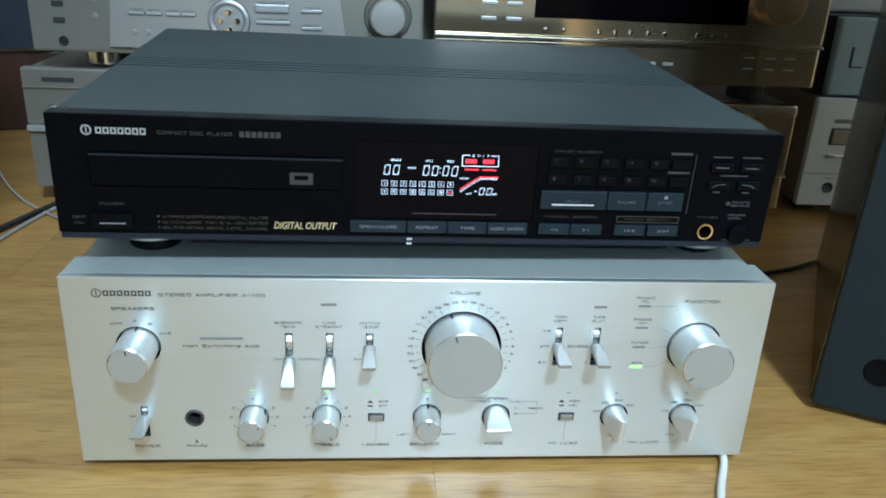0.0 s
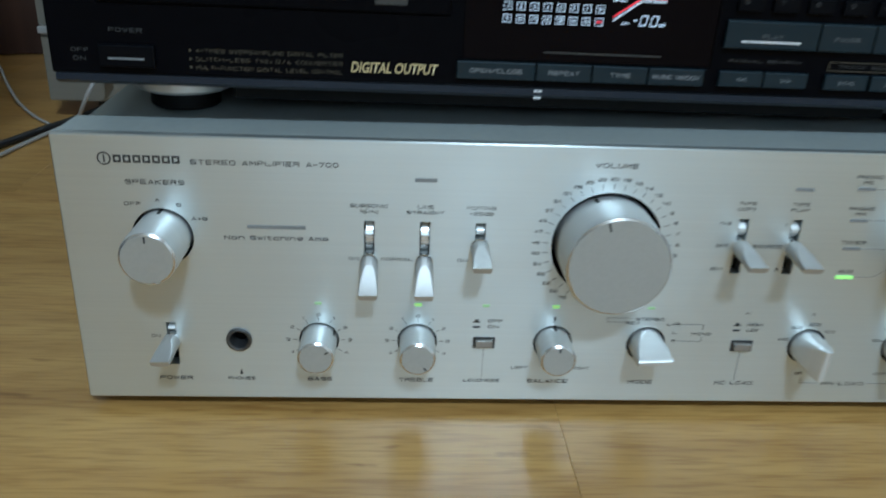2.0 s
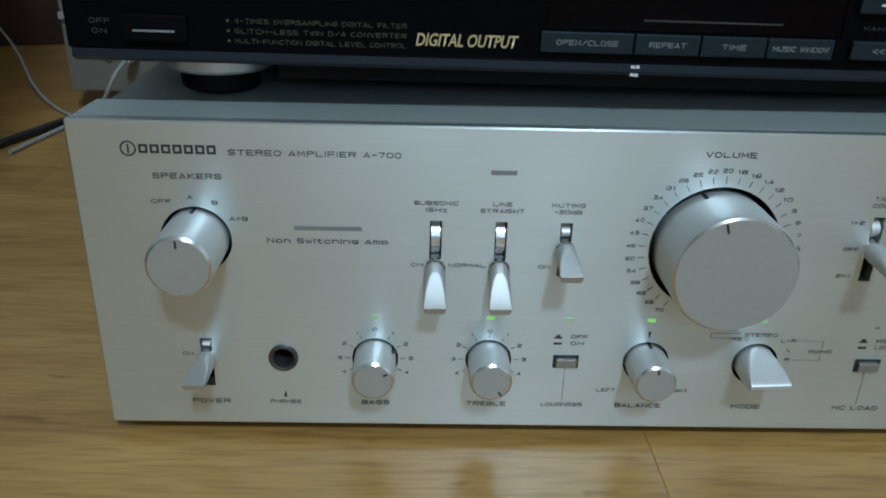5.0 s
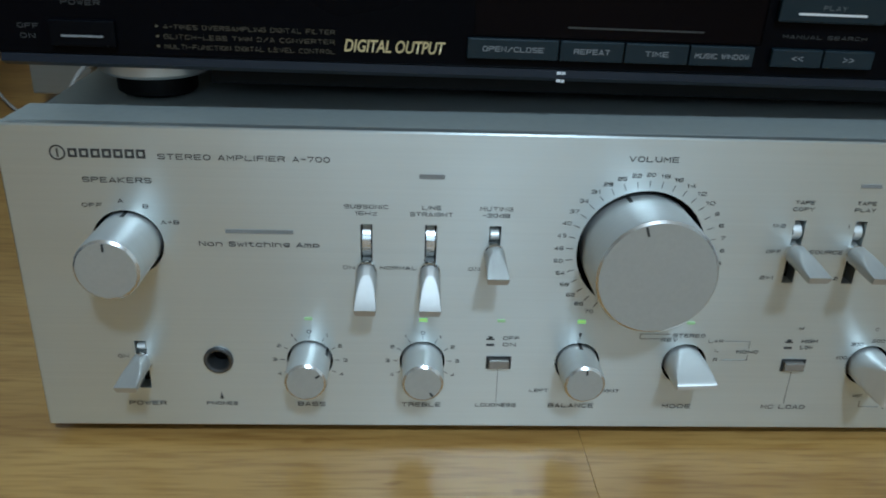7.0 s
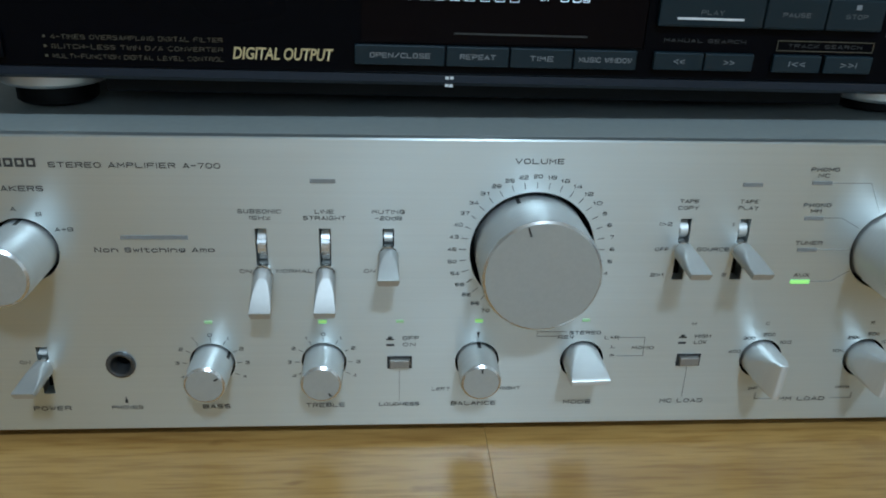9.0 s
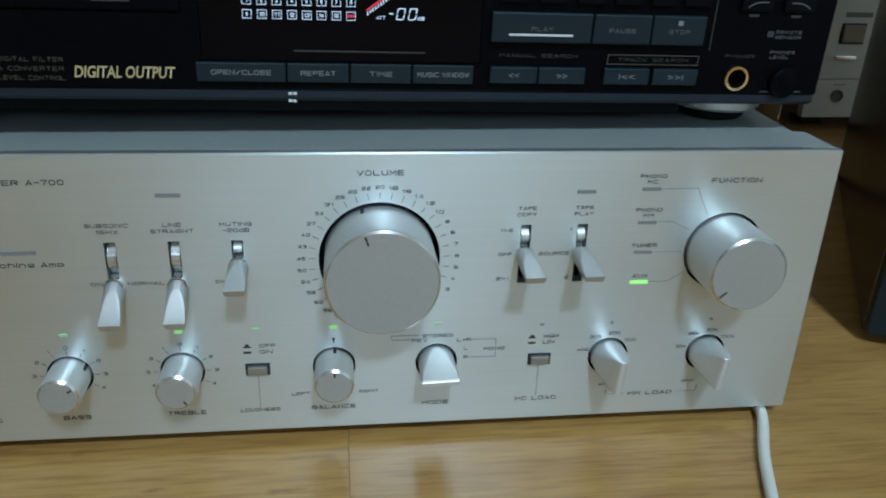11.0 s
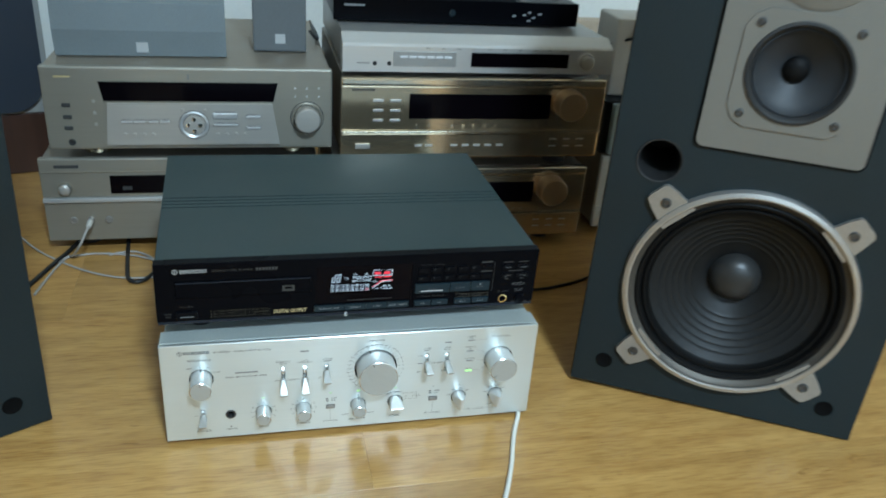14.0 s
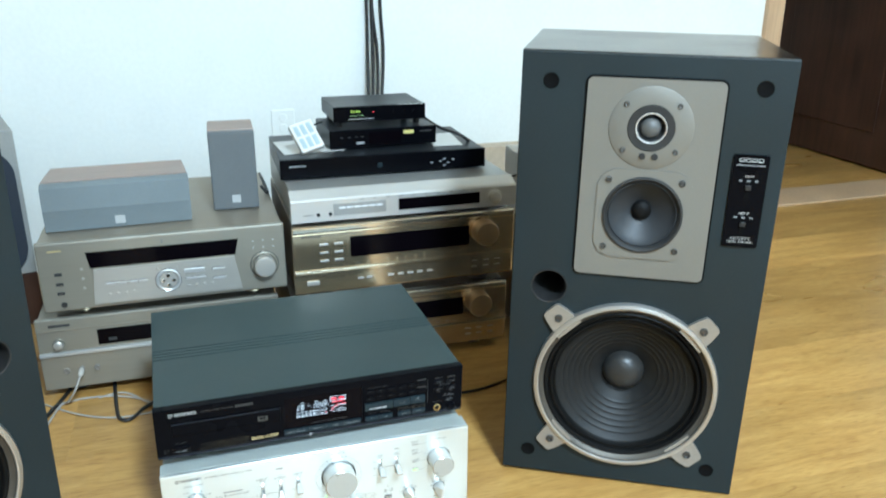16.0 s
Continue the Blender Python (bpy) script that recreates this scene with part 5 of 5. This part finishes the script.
part("headphone_jack", lathe([(0.0052, 0.0), (0.0050, -0.0014), (0.0036, -0.0012), (0.0030, -0.0002), (0.0, -0.0002)], 24, -0.176, 0.0315), M_SCREW, rs, "", True)
for x in (0.152, 0.170, 0.188):
    for z in (0.1030, 0.1160):
        bar(x - 0.0012, x + 0.0012, z - 0.001, z + 0.001, 0.0, rs, M_PRINTW, "small_mark")
bar(-0.190, -0.168, 0.1290, 0.1315, 0.0, rs, M_GOLDINK, "maker_mark")
bar(-0.006, -0.003, 0.1275, 0.1355, 0.0, rs, M_INKSOFT, "small_mark")
feet(rs, (-0.15, 0.15), (0.055, 0.32), H0 + 0.002, M_GOLDLIP)

# gold receivers on the right
def gold_receiver(loc, label, fz, h1, low):
    g = thing("home_receiver", loc, 0, label, "receiver", "stacked hi-fi receivers")
    part("cover", box(-0.213, 0.213, 0.0145, 0.38, fz + 0.002, h1 - 0.0015, 0.002), M_SILVTOP, g, "champagne painted cover")
    lz = fz + (h1 - fz) * 0.33
    part("front_panel", box(-0.2165, 0.2165, 0.0, 0.014, lz + 0.0036, h1 - 0.0142, 0.0015), M_GOLDFACE, g, "dark champagne mirror-like front panel")
    part("lower_panel", box(-0.2165, 0.2165, 0.001, 0.014, fz, lz - 0.0002, 0.003), M_GOLDFACE, g)
    part("top_lip", box(-0.2165, 0.2165, -0.0035, 0.014, h1 - 0.0140, h1, 0.004, 3), M_GOLDLIP, g, "polished champagne top edge")
    part("bright_strip", box(-0.2165, 0.2165, -0.005, 0.013, lz, lz + 0.0034, 0.0008), M_GOLDLIP, g, "polished strip across the front")
    part("display_window", box(-0.110, 0.124, -0.0012, -0.0002, lz + 0.023, h1 - 0.026, 0.0004), M_GLASSBLK, g, "black display window")
    kz = (lz + h1) / 2 + 0.005
    k = part("volume_knob", lathe([(0.0250, 0.0005), (0.0245, -0.024), (0.0225, -0.0275), (0.0160, -0.0280), (0.0, -0.0282)], 56, 0.153, kz), M_GOLDKNOB, g, "round champagne volume knob", True)
    for c in range(2):
        for r in range(3):
            key(g, -0.159 + c * 0.0270, lz + 0.0205 + r * 0.0158, 0.0165, 0.0038, 0.0, M_PALE, "key", 0.0015)
    for kx in (-0.097, -0.077, -0.038, -0.020, -0.003, 0.017, 0.035, 0.072, 0.090, 0.106):
        part("dot_key", lathe([(0.0026, 0.0), (0.0022, -0.0022), (0.0, -0.0026)], 16, kx, lz + 0.0105), M_CHROME, g, "", True)
    for kx in (-0.092, -0.075, -0.033, -0.014, 0.005, 0.024, 0.044):
        key(g, kx, lz - 0.0215, 0.0115, 0.0034, 0.001, M_PALE, "key", 0.0018)
    key(g, -0.182, lz - 0.0220, 0.0240, 0.0085, 0.001, M_SILVER2, "power_button", 0.004)
    for c in range(3):
        for r in range(2):
            bar(0.130 + c * 0.024, 0.142 + c * 0.024, lz - 0.0125 - r * 0.012, lz - 0.0112 - r * 0.012, 0.001, g, M_SILVER2, "key_line", 0.001)
    bar(-0.200, -0.165, h1 - 0.0215, h1 - 0.0190, 0.0, g, M_INK, "maker_mark")
    feet(g, (-0.16, 0.16), (0.05, 0.31), fz + 0.002, M_RUBBER)
    return g


gold_receiver((0.238, 0.466, 0), "dark champagne receiver at the bottom of the stack on the floor", 0.019, 0.1475, True)
gold_receiver((0.245, 0.455, 0.1480), "gold champagne receiver with mirror-like front in the stack", 0.021, 0.1535, False)

# slim silver receiver
Z = 0.3018
sl = thing("slim_receiver", (0.246, 0.452, Z), 0, "slim pale silver receiver stacked on a gold receiver", "receiver", "stacked hi-fi receivers")
part("cover", box(-0.214, 0.214, 0.028, 0.36, 0.010, 0.0620, 0.002), M_PALETOP, sl, "grey silver cover")
part("front_panel", loft([[(x, y, z) for y, z in ((0.0, 0.0085), (0.0, 0.0470), (0.003, 0.0505), (0.0275, 0.0625), (0.0275, 0.0085))] for x in (-0.2165, 0.2165)]), M_PALE, sl, "pale silver front with a sloped top edge")
part("display_window", box(-0.018, 0.142, -0.0012, -0.0002, 0.0180, 0.0400, 0.0004), M_GLASSBLK, sl, "black display window")
kp = part("key_panel", box(-0.140, -0.042, -0.0010, -0.0002, 0.0175, 0.0400, 0.0004), M_PALETOP, sl)
for k in range(6):
    key(sl, -0.124 + k * 0.0138, 0.0320, 0.0118, 0.0034, -0.0012, M_PRINTW, "key", 0.0014)
for x in (-0.168, -0.146):
    part("jack", lathe([(0.0034, -0.0002), (0.0034, -0.0010), (0.0024, -0.0010), (0.0, -0.0003)], 18, x, 0.0215), M_RUBBER, sl, "", True)
dial(sl, 0.172, 0.0280, 0.0115, 0.010, 0.0, M_SILVER2, M_PALE)
for k in range(10):
    x = -0.09 + k * 0.0245
    bar(x, x + 0.006, 0.0445, 0.0455, 0.0, sl, M_INKSOFT, "small_mark")
bar(-0.195, -0.176, 0.0210, 0.0225, 0.0, sl, M_INKSOFT, "maker_mark")
feet(sl, (-0.16, 0.16), (0.06, 0.30), 0.011, M_RUBBER)

# black video player on top
Z = 0.3645
dv = thing("video_player", (0.228, 0.545, Z), -1.0, "flat black video disc player on the silver receiver", "video player")
part("shell", box(-0.202, 0.202, 0.008, 0.235, 0.004, 0.0400, 0.002), M_BOXBLK, dv, "black metal shell")
fp = part("front_panel", box(-0.203, 0.203, 0.0, 0.0075, 0.003, 0.0402, 0.0015), M_CD, dv)
bar(-0.186, -0.154, 0.0256, 0.0284, 0.0, dv, M_PRINTM, "maker_mark")
part("open_button", lathe([(0.0052, 0.0), (0.0050, -0.0016), (0.0, -0.0018)], 28, -0.012, 0.0195), M_KEY, dv, "", True)
for x, z in ((0.118, 0.024), (0.110, 0.020), (0.126, 0.016), (0.136, 0.022), (0.118, 0.011), (0.092, 0.018)):
    bar(x - 0.0030, x + 0.0030, z - 0.0011, z + 0.0011, 0.0, dv, M_BADGE, "button_mark")
for x in (-0.16, 0.16):
    for y in (0.03, 0.20):
        part("foot", box(x - 0.012, x + 0.012, y - 0.01, y + 0.01, 0.0002, 0.0045, 0.0006), M_RUBBER, dv)
pp = tagged(part("paper_sheet", box(-0.065, 0.055, -0.055, 0.065, 0.0, 0.0012, 0.0004), M_PAPER, None), "grey silver leaflet lying on the video player", "leaflet")
pp.matrix_world = pose(0.100, 0.650, 0.4053, 0, 0, 4)
p2 = tagged(part("paper_sheet", box(-0.03, 0.03, -0.06, 0.06, 0.0, 0.0012, 0.0004), M_PAPER, None), "grey silver leaflet lying on the video player", "leaflet")
p2.matrix_world = pose(0.372, 0.640, 0.4053, 0, 0, -6)

# set-top boxes
Z = 0.4072
sb = thing("satellite_receiver", (0.238, 0.600, Z), 1.5, "black satellite receiver on the video player", "set-top box", "stacked set-top boxes")
part("shell", box(-0.108, 0.108, 0.006, 0.150, 0.002, 0.0365, 0.0015), M_BOXBLK, sb)
part("front_panel", box(-0.109, 0.109, 0.0, 0.0056, 0.0015, 0.0368, 0.0012), M_CD, sb)
part("display_window", box(-0.030, 0.035, -0.0010, -0.0002, 0.006, 0.031, 0.0003), M_GLASSBLK, sb)
bar(0.040, 0.062, 0.0235, 0.0305, 0.0, sb, M_YEL, "yellow_sticker")
bar(0.074, 0.100, 0.0260, 0.0285, 0.0, sb, M_PRINTG, "maker_mark")
for x in (-0.085, -0.070, -0.056, -0.044):
    bar(x - 0.003, x + 0.003, 0.0225, 0.0238, 0.0, sb, M_PRINTG, "button_mark")
bar(-0.056, -0.040, 0.0085, 0.0130, 0.0, sb, M_BADGE, "button_mark")
for x in (-0.09, 0.09):
    part("foot", box(x - 0.01, x + 0.01, 0.02, 0.13, 0.0002, 0.0025), M_RUBBER, sb)
Z = 0.4440
st = thing("digital_tuner_box", (0.236, 0.620, Z), 0.5, "black set-top box with a lit green clock", "set-top box", "stacked set-top boxes")
part("shell", box(-0.093, 0.093, 0.006, 0.140, 0.012, 0.0420, 0.0015), M_BOXBLK, st)
part("front_panel", box(-0.094, 0.094, 0.0, 0.0056, 0.0115, 0.0423, 0.0012), M_CD, st)
for x in (-0.058, -0.053, -0.047, -0.042):
    bar(x - 0.0010, x + 0.0010, 0.0303, 0.0345, 0.0, st, M_LEDDIM, "display_bar")
bar(-0.062, -0.034, 0.0240, 0.0246, 0.0, st, M_LEDOFF, "lit_line")
bar(-0.064, -0.012, 0.0168, 0.0180, 0.0, st, M_BADGE, "printed_bar")
part("standby_lamp", lathe([(0.0013, 0.0), (0.0011, -0.0010), (0.0, -0.0011)], 16, -0.014, 0.0305), M_VFDRED, st, "red standby lamp", True)
for k in range(3):
    part("button", lathe([(0.0024, 0.0), (0.0022, -0.0014), (0.0, -0.0016)], 16, 0.028 + k * 0.02, 0.0290), M_KEYDK, st, "", True)
bar(0.036, 0.090, 0.0415, 0.0428, 0.001, st, M_PAPER, "label_strip", 0.0008)
for x in (-0.08, 0.08):
    for y in (0.02, 0.12):
        part("foot", lathe([(0.0, 0.0003), (0.006, 0.0003), (0.007, 0.012), (0.0, 0.012)], 20), M_RUBBER, st).matrix_basis = pose(x, y, 0, 90, 0, 0)

# remote control leaning on the boxes
rm = thing("remote_control", (0.090, 0.590, 0.4072), 0, "small off-white remote control with blue-grey keys leaning on the boxes", "remote control")
rm.matrix_basis = pose(0.082, 0.590, 0.4340, 50, -12, 16)
part("body", box(-0.024, 0.024, -0.030, 0.032, 0.0, 0.014, 0.004), M_WHITEBOX, rm, "off-white plastic body")
for r in range(2):
    for c in range(3):
        part("button", box(-0.019 + c * 0.0135, -0.010 + c * 0.0135, -0.024 + r * 0.027, -0.002 + r * 0.027, 0.0142, 0.0152, 0.0004), M_BLUEFRONT, rm)

# grille-fronted small speakers
Z = 0.3042
ce = thing("centre_speaker", (-0.2635, 0.548, Z), 1.5, "small wide speaker with blue-grey cloth front on a receiver", "speaker")
secs = [[(x, y, z) for y, z in ((0.000, 0.001), (-0.006, 0.040), (-0.002, 0.080), (0.008, 0.0855))] + [(x, 0.016, 0.0855), (x, 0.016, 0.001)] for x in (-0.1235, 0.1235)]
part("grille", loft(secs), M_GRILLE, ce, "blue-grey cloth grille")
part("cabinet", loft([[(x * k, y, z) for z, k in ((0.0, 1), (0.0885, 1))] + [(x * k, y, z) for z, k in ((0.0885, 1), (0.0, 1))][:0] for x, y in ()] or [[(-0.1225, 0.0165, 0.0002), (0.1225, 0.0165, 0.0002), (0.1225, 0.0165, 0.0875), (-0.1225, 0.0165, 0.0875)], [(-0.116, 0.125, 0.0002), (0.116, 0.125, 0.0002), (0.116, 0.125, 0.0860), (-0.116, 0.125, 0.0860)]]), M_BROWNTOP, ce, "brown wood veneer cabinet")
bar(-0.008, 0.009, 0.0075, 0.0225, -0.0008, ce, M_BADGE, "badge", 0.0028)
sa = thing("satellite_speaker", (-0.0565, 0.600, Z), -2.0, "small upright speaker with grey cloth front on a receiver", "speaker")
part("grille", box(-0.0425, 0.0425, -0.004, 0.010, 0.0005, 0.1515, 0.004), M_GRILLEDK, sa, "grey cloth grille")
part("cabinet", box(-0.0425, 0.0425, 0.0102, 0.105, 0.0002, 0.1530, 0.002), M_BROWNTOP, sa, "brown wood veneer cabinet")
bar(-0.007, 0.009, 0.0140, 0.0290, -0.0040, sa, M_BADGE, "badge", 0.0008)

# floor speaker behind the left loudspeaker
bk = thing("floor_speaker", (-0.627, 0.826, 0), 16, "grey floor speaker with a navy cloth grille on a brown plinth", "speaker")
part("cabinet", box(-0.160, 0.160, 0.000, 0.27, 0.1202, 0.4300, 0.003), M_SPEAKGREY, bk, "light grey cabinet")
part("plinth", box(-0.160, 0.160, 0.004, 0.27, 0.0003, 0.1200, 0.003), M_DOOR, bk, "dark brown wood plinth")
part("grille", plate(rounded(-0.152, 0.150, 0.126, 0.398, 0.060, 10), -0.010, -0.0002), M_NAVY, bk, "navy cloth grille")

# small components behind the right loudspeaker
mc = thing("mini_component", (0.500, 0.505, 0), 0, "silver mini hi-fi component with square buttons on the floor", "mini hi-fi")
part("cover", box(0.006, 0.250, 0.010, 0.26, 0.012, 0.1475, 0.002), M_SILVTOP, mc)
part("front_panel", box(0.0, 0.078, 0.0, 0.0095, 0.055, 0.1500, 0.002), M_MINI, mc, "pale silver upper panel")
part("lower_panel", box(0.0, 0.078, 0.0, 0.0095, 0.014, 0.0545, 0.001), M_MINI, mc, "pale silver lower panel")
part("smoked_door", box(0.080, 0.250, 0.002, 0.0095, 0.014, 0.1500, 0.002), M_SMOKE, mc, "smoky plastic door")
part("square_button", box(0.026, 0.050, -0.003, -0.0002, 0.094, 0.1120, 0.0012), M_SILVTOP, mc)
part("button_frame", box(0.0245, 0.0515, -0.0008, -0.0001, 0.0925, 0.1135), M_INK, mc)
part("bar_button", box(0.022, 0.046, -0.0035, -0.0002, 0.0765, 0.0805, 0.0008), M_CHROME, mc)
bar(0.026, 0.056, 0.1195, 0.1245, 0.0, mc, M_INKSOFT, "maker_mark")
part("headphone_jack", lathe([(0.0068, 0.0), (0.0066, -0.0016), (0.0048, -0.0014), (0.0038, -0.0002), (0.0, -0.0002)], 28, 0.036, 0.0375), M_SCREW, mc, "", True)
bar(0.029, 0.043, 0.0490, 0.0500, 0.0, mc, M_INKSOFT)
for x in (0.03, 0.22):
    for y in (0.04, 0.22):
        part("foot", box(x - 0.012, x + 0.012, y - 0.012, y + 0.012, 0.0002, 0.0125, 0.001), M_RUBBER, mc)
bs = thing("bookshelf_speaker", (0.500, 0.510, 0.1505), 0, "small speaker lying on its side with a blue-grey front", "speaker")
part("cabinet", box(0.0, 0.230, 0.012, 0.20, 0.0002, 0.0950, 0.002), M_BOXBLK, bs, "black cabinet")
part("grille", box(0.010, 0.226, -0.002, 0.0118, 0.002, 0.0935, 0.003), M_BLUEFRONT, bs, "blue-grey front")
eb = box(0.030, 0.0315, -0.0035, -0.0021, 0.036, 0.060)
box(0.0315, 0.046, -0.0035, -0.0021, 0.036, 0.0375, bm=eb)
part("emblem", eb, M_BOXBLK, bs)
wb = thing("power_box", (0.515, 0.560, 0.2458), -4, "off-white plastic box with a plug on the small speaker", "power box")
part("shell", box(0.0, 0.14, 0.0, 0.10, 0.0003, 0.135, 0.004), M_WHITEBOX, wb)
part("plug", lathe([(0.010, -0.001), (0.010, -0.016), (0.006, -0.022), (0.0, -0.022)], 24, 0.045, 0.112), M_RUBBER, wb, "black plug", True)
bb = thing("storage_board", (0.62, 1.02, 0), 0, "low beige board leaning against the white wall", "board")
part("board", box(-0.22, 0.16, 0.0, 0.05, 0.0003, 0.292, 0.003), M_BEIGE, bb)

# ---- leads ----
def lead(pts, r, m, label):
    return tagged(tube("lead", pts, r, m), label, "cable", "loose leads")


for k in range(4):
    o = 0.010 * k
    lead([(0.325 + o, 1.188, 2.45), (0.330 + o * 0.8, 1.190, 1.4), (0.338 + o * 1.3, 1.190, 0.80 + 0.04 * k), (0.340 + o * (0.4 + 0.7 * (k % 2)), 1.19, 0.66), (0.338 + o * 1.5, 1.185, 0.52), (0.330 + o, 1.15, 0.36), (0.30 + o, 1.05, 0.20), (0.30 + o, 0.98, 0.006)], 0.0042, M_CORDB, "black leads hanging down the white wall")
lead([(-0.359, 0.474, 0.055), (-0.362, 0.456, 0.050), (-0.372, 0.452, 0.030), (-0.388, 0.470, 0.006), (-0.396, 0.485, 0.0022), (-0.41, 0.43, 0.0022), (-0.42, 0.36, 0.0022)], 0.0020, M_CORDG, "thin grey lead plugged into a receiver")
lead([(-0.405, 0.472, 0.0022), (-0.375, 0.488, 0.0022), (-0.330, 0.486, 0.0022), (-0.280, 0.470, 0.0022), (-0.235, 0.430, 0.0022), (-0.20, 0.385, 0.0022)], 0.0018, M_CORDG, "thin grey lead lying on the floor")
lead([(-0.335, 0.480, 0.0022), (-0.305, 0.497, 0.0022), (-0.275, 0.475, 0.0022), (-0.253, 0.440, 0.0022), (-0.225, 0.41, 0.0022)], 0.0018, M_CORDG, "thin grey lead lying on the floor")
lead([(-0.52, 0.22, 0.0038), (-0.455, 0.32, 0.0038), (-0.428, 0.40, 0.0038), (-0.412, 0.455, 0.0038), (-0.396, 0.495, 0.0038), (-0.38, 0.56, 0.0038)], 0.0036, M_CORDB, "thick black lead on the floor beside the stack")
lead([(-0.312, 0.54, 0.0035), (-0.308, 0.49, 0.0035), (-0.302, 0.43, 0.0035), (-0.296, 0.387, 0.0035), (-0.275, 0.380, 0.0035), (-0.253, 0.427, 0.0035), (-0.215, 0.45, 0.0035)], 0.0033, M_CORDB, "black lead curving over the floor")
lead([(-0.60, 0.72, 0.05), (-0.54, 0.645, 0.035), (-0.490, 0.56, 0.012), (-0.450, 0.51, 0.0022), (-0.41, 0.468, 0.0022), (-0.36, 0.425, 0.0022), (-0.305, 0.398, 0.0022), (-0.25, 0.398, 0.0022), (-0.20, 0.41, 0.0022)], 0.0016, M_CORDG, "thin grey lead lying over the floor")
lead([(0.26, 0.30, 0.0028), (0.33, 0.300, 0.0028), (0.375, 0.312, 0.0028), (0.412, 0.325, 0.0028), (0.449, 0.348, 0.0028), (0.49, 0.36, 0.0028)], 0.0022, M_CORDB, "black lead lying on the floor")
lead([(0.345, 0.70, 0.446), (0.36, 0.64, 0.432), (0.385, 0.60, 0.428), (0.41, 0.59, 0.414), (0.44, 0.66, 0.390), (0.47, 0.80, 0.33), (0.48, 0.88, 0.2)], 0.0032, M_CORDB, "black lead hanging over the video player")
lead([(0.560, 0.535, 0.358), (0.53, 0.56, 0.345), (0.49, 0.62, 0.31), (0.475, 0.74, 0.24), (0.48, 0.86, 0.15)], 0.0026, M_CORDB, "black lead from the plug")
lead([(0.125, 0.66, 0.452), (0.10, 0.63, 0.452), (0.075, 0.60, 0.440), (0.072, 0.585, 0.430)], 0.0022, M_CORDB, "short black loop of flex")
lead([(0.0, 0.70, 0.318), (0.01, 0.66, 0.309), (0.013, 0.72, 0.309), (0.012, 0.88, 0.30)], 0.0030, M_CORDB, "short black lead behind the small speaker")

# ---- floor planks, last ----
PW, PL = 0.193, 1.20
stock = {}


def plank(x0, x1, y0, y1):
    key_ = (round(x1 - x0, 4), round(y1 - y0, 4))
    if key_ not in stock:
        w, h = key_
        b = box(0, w, 0, h, -0.009, 0.0)
        bmesh.ops.bevel(b, geom=[e for e in b.edges if all(v.co.z > -0.001 for v in e.verts)], offset=0.00013, segments=1, affect="EDGES")
        me = bpy.data.meshes.new("plank")
        b.to_mesh(me)
        b.free()
        me.materials.append(M_OAK)
        stock[key_] = me
    ob = new("plank", stock[key_])
    ob.location = (x0, y0, 0)
    ob.parent = base


row = 0
y = -0.100 - 18 * PW
while y < 2.80:
    ya, yb = max(y, Y0), min(y + PW, 2.80)
    shift = (0.007, 0.42, 0.83, 0.21, 0.64, 1.03)[(row - 18) % 6]
    x = shift - 5 * PL
    while x < X1:
        xa, xb = max(x, X0), min(x + PL, X1)
        if xb - xa > 0.01 and yb - ya > 0.01:
            plank(xa + 0.00004, xb - 0.00004, ya + 0.00004, yb - 0.00004)
        x += PL
    y += PW
    row += 1
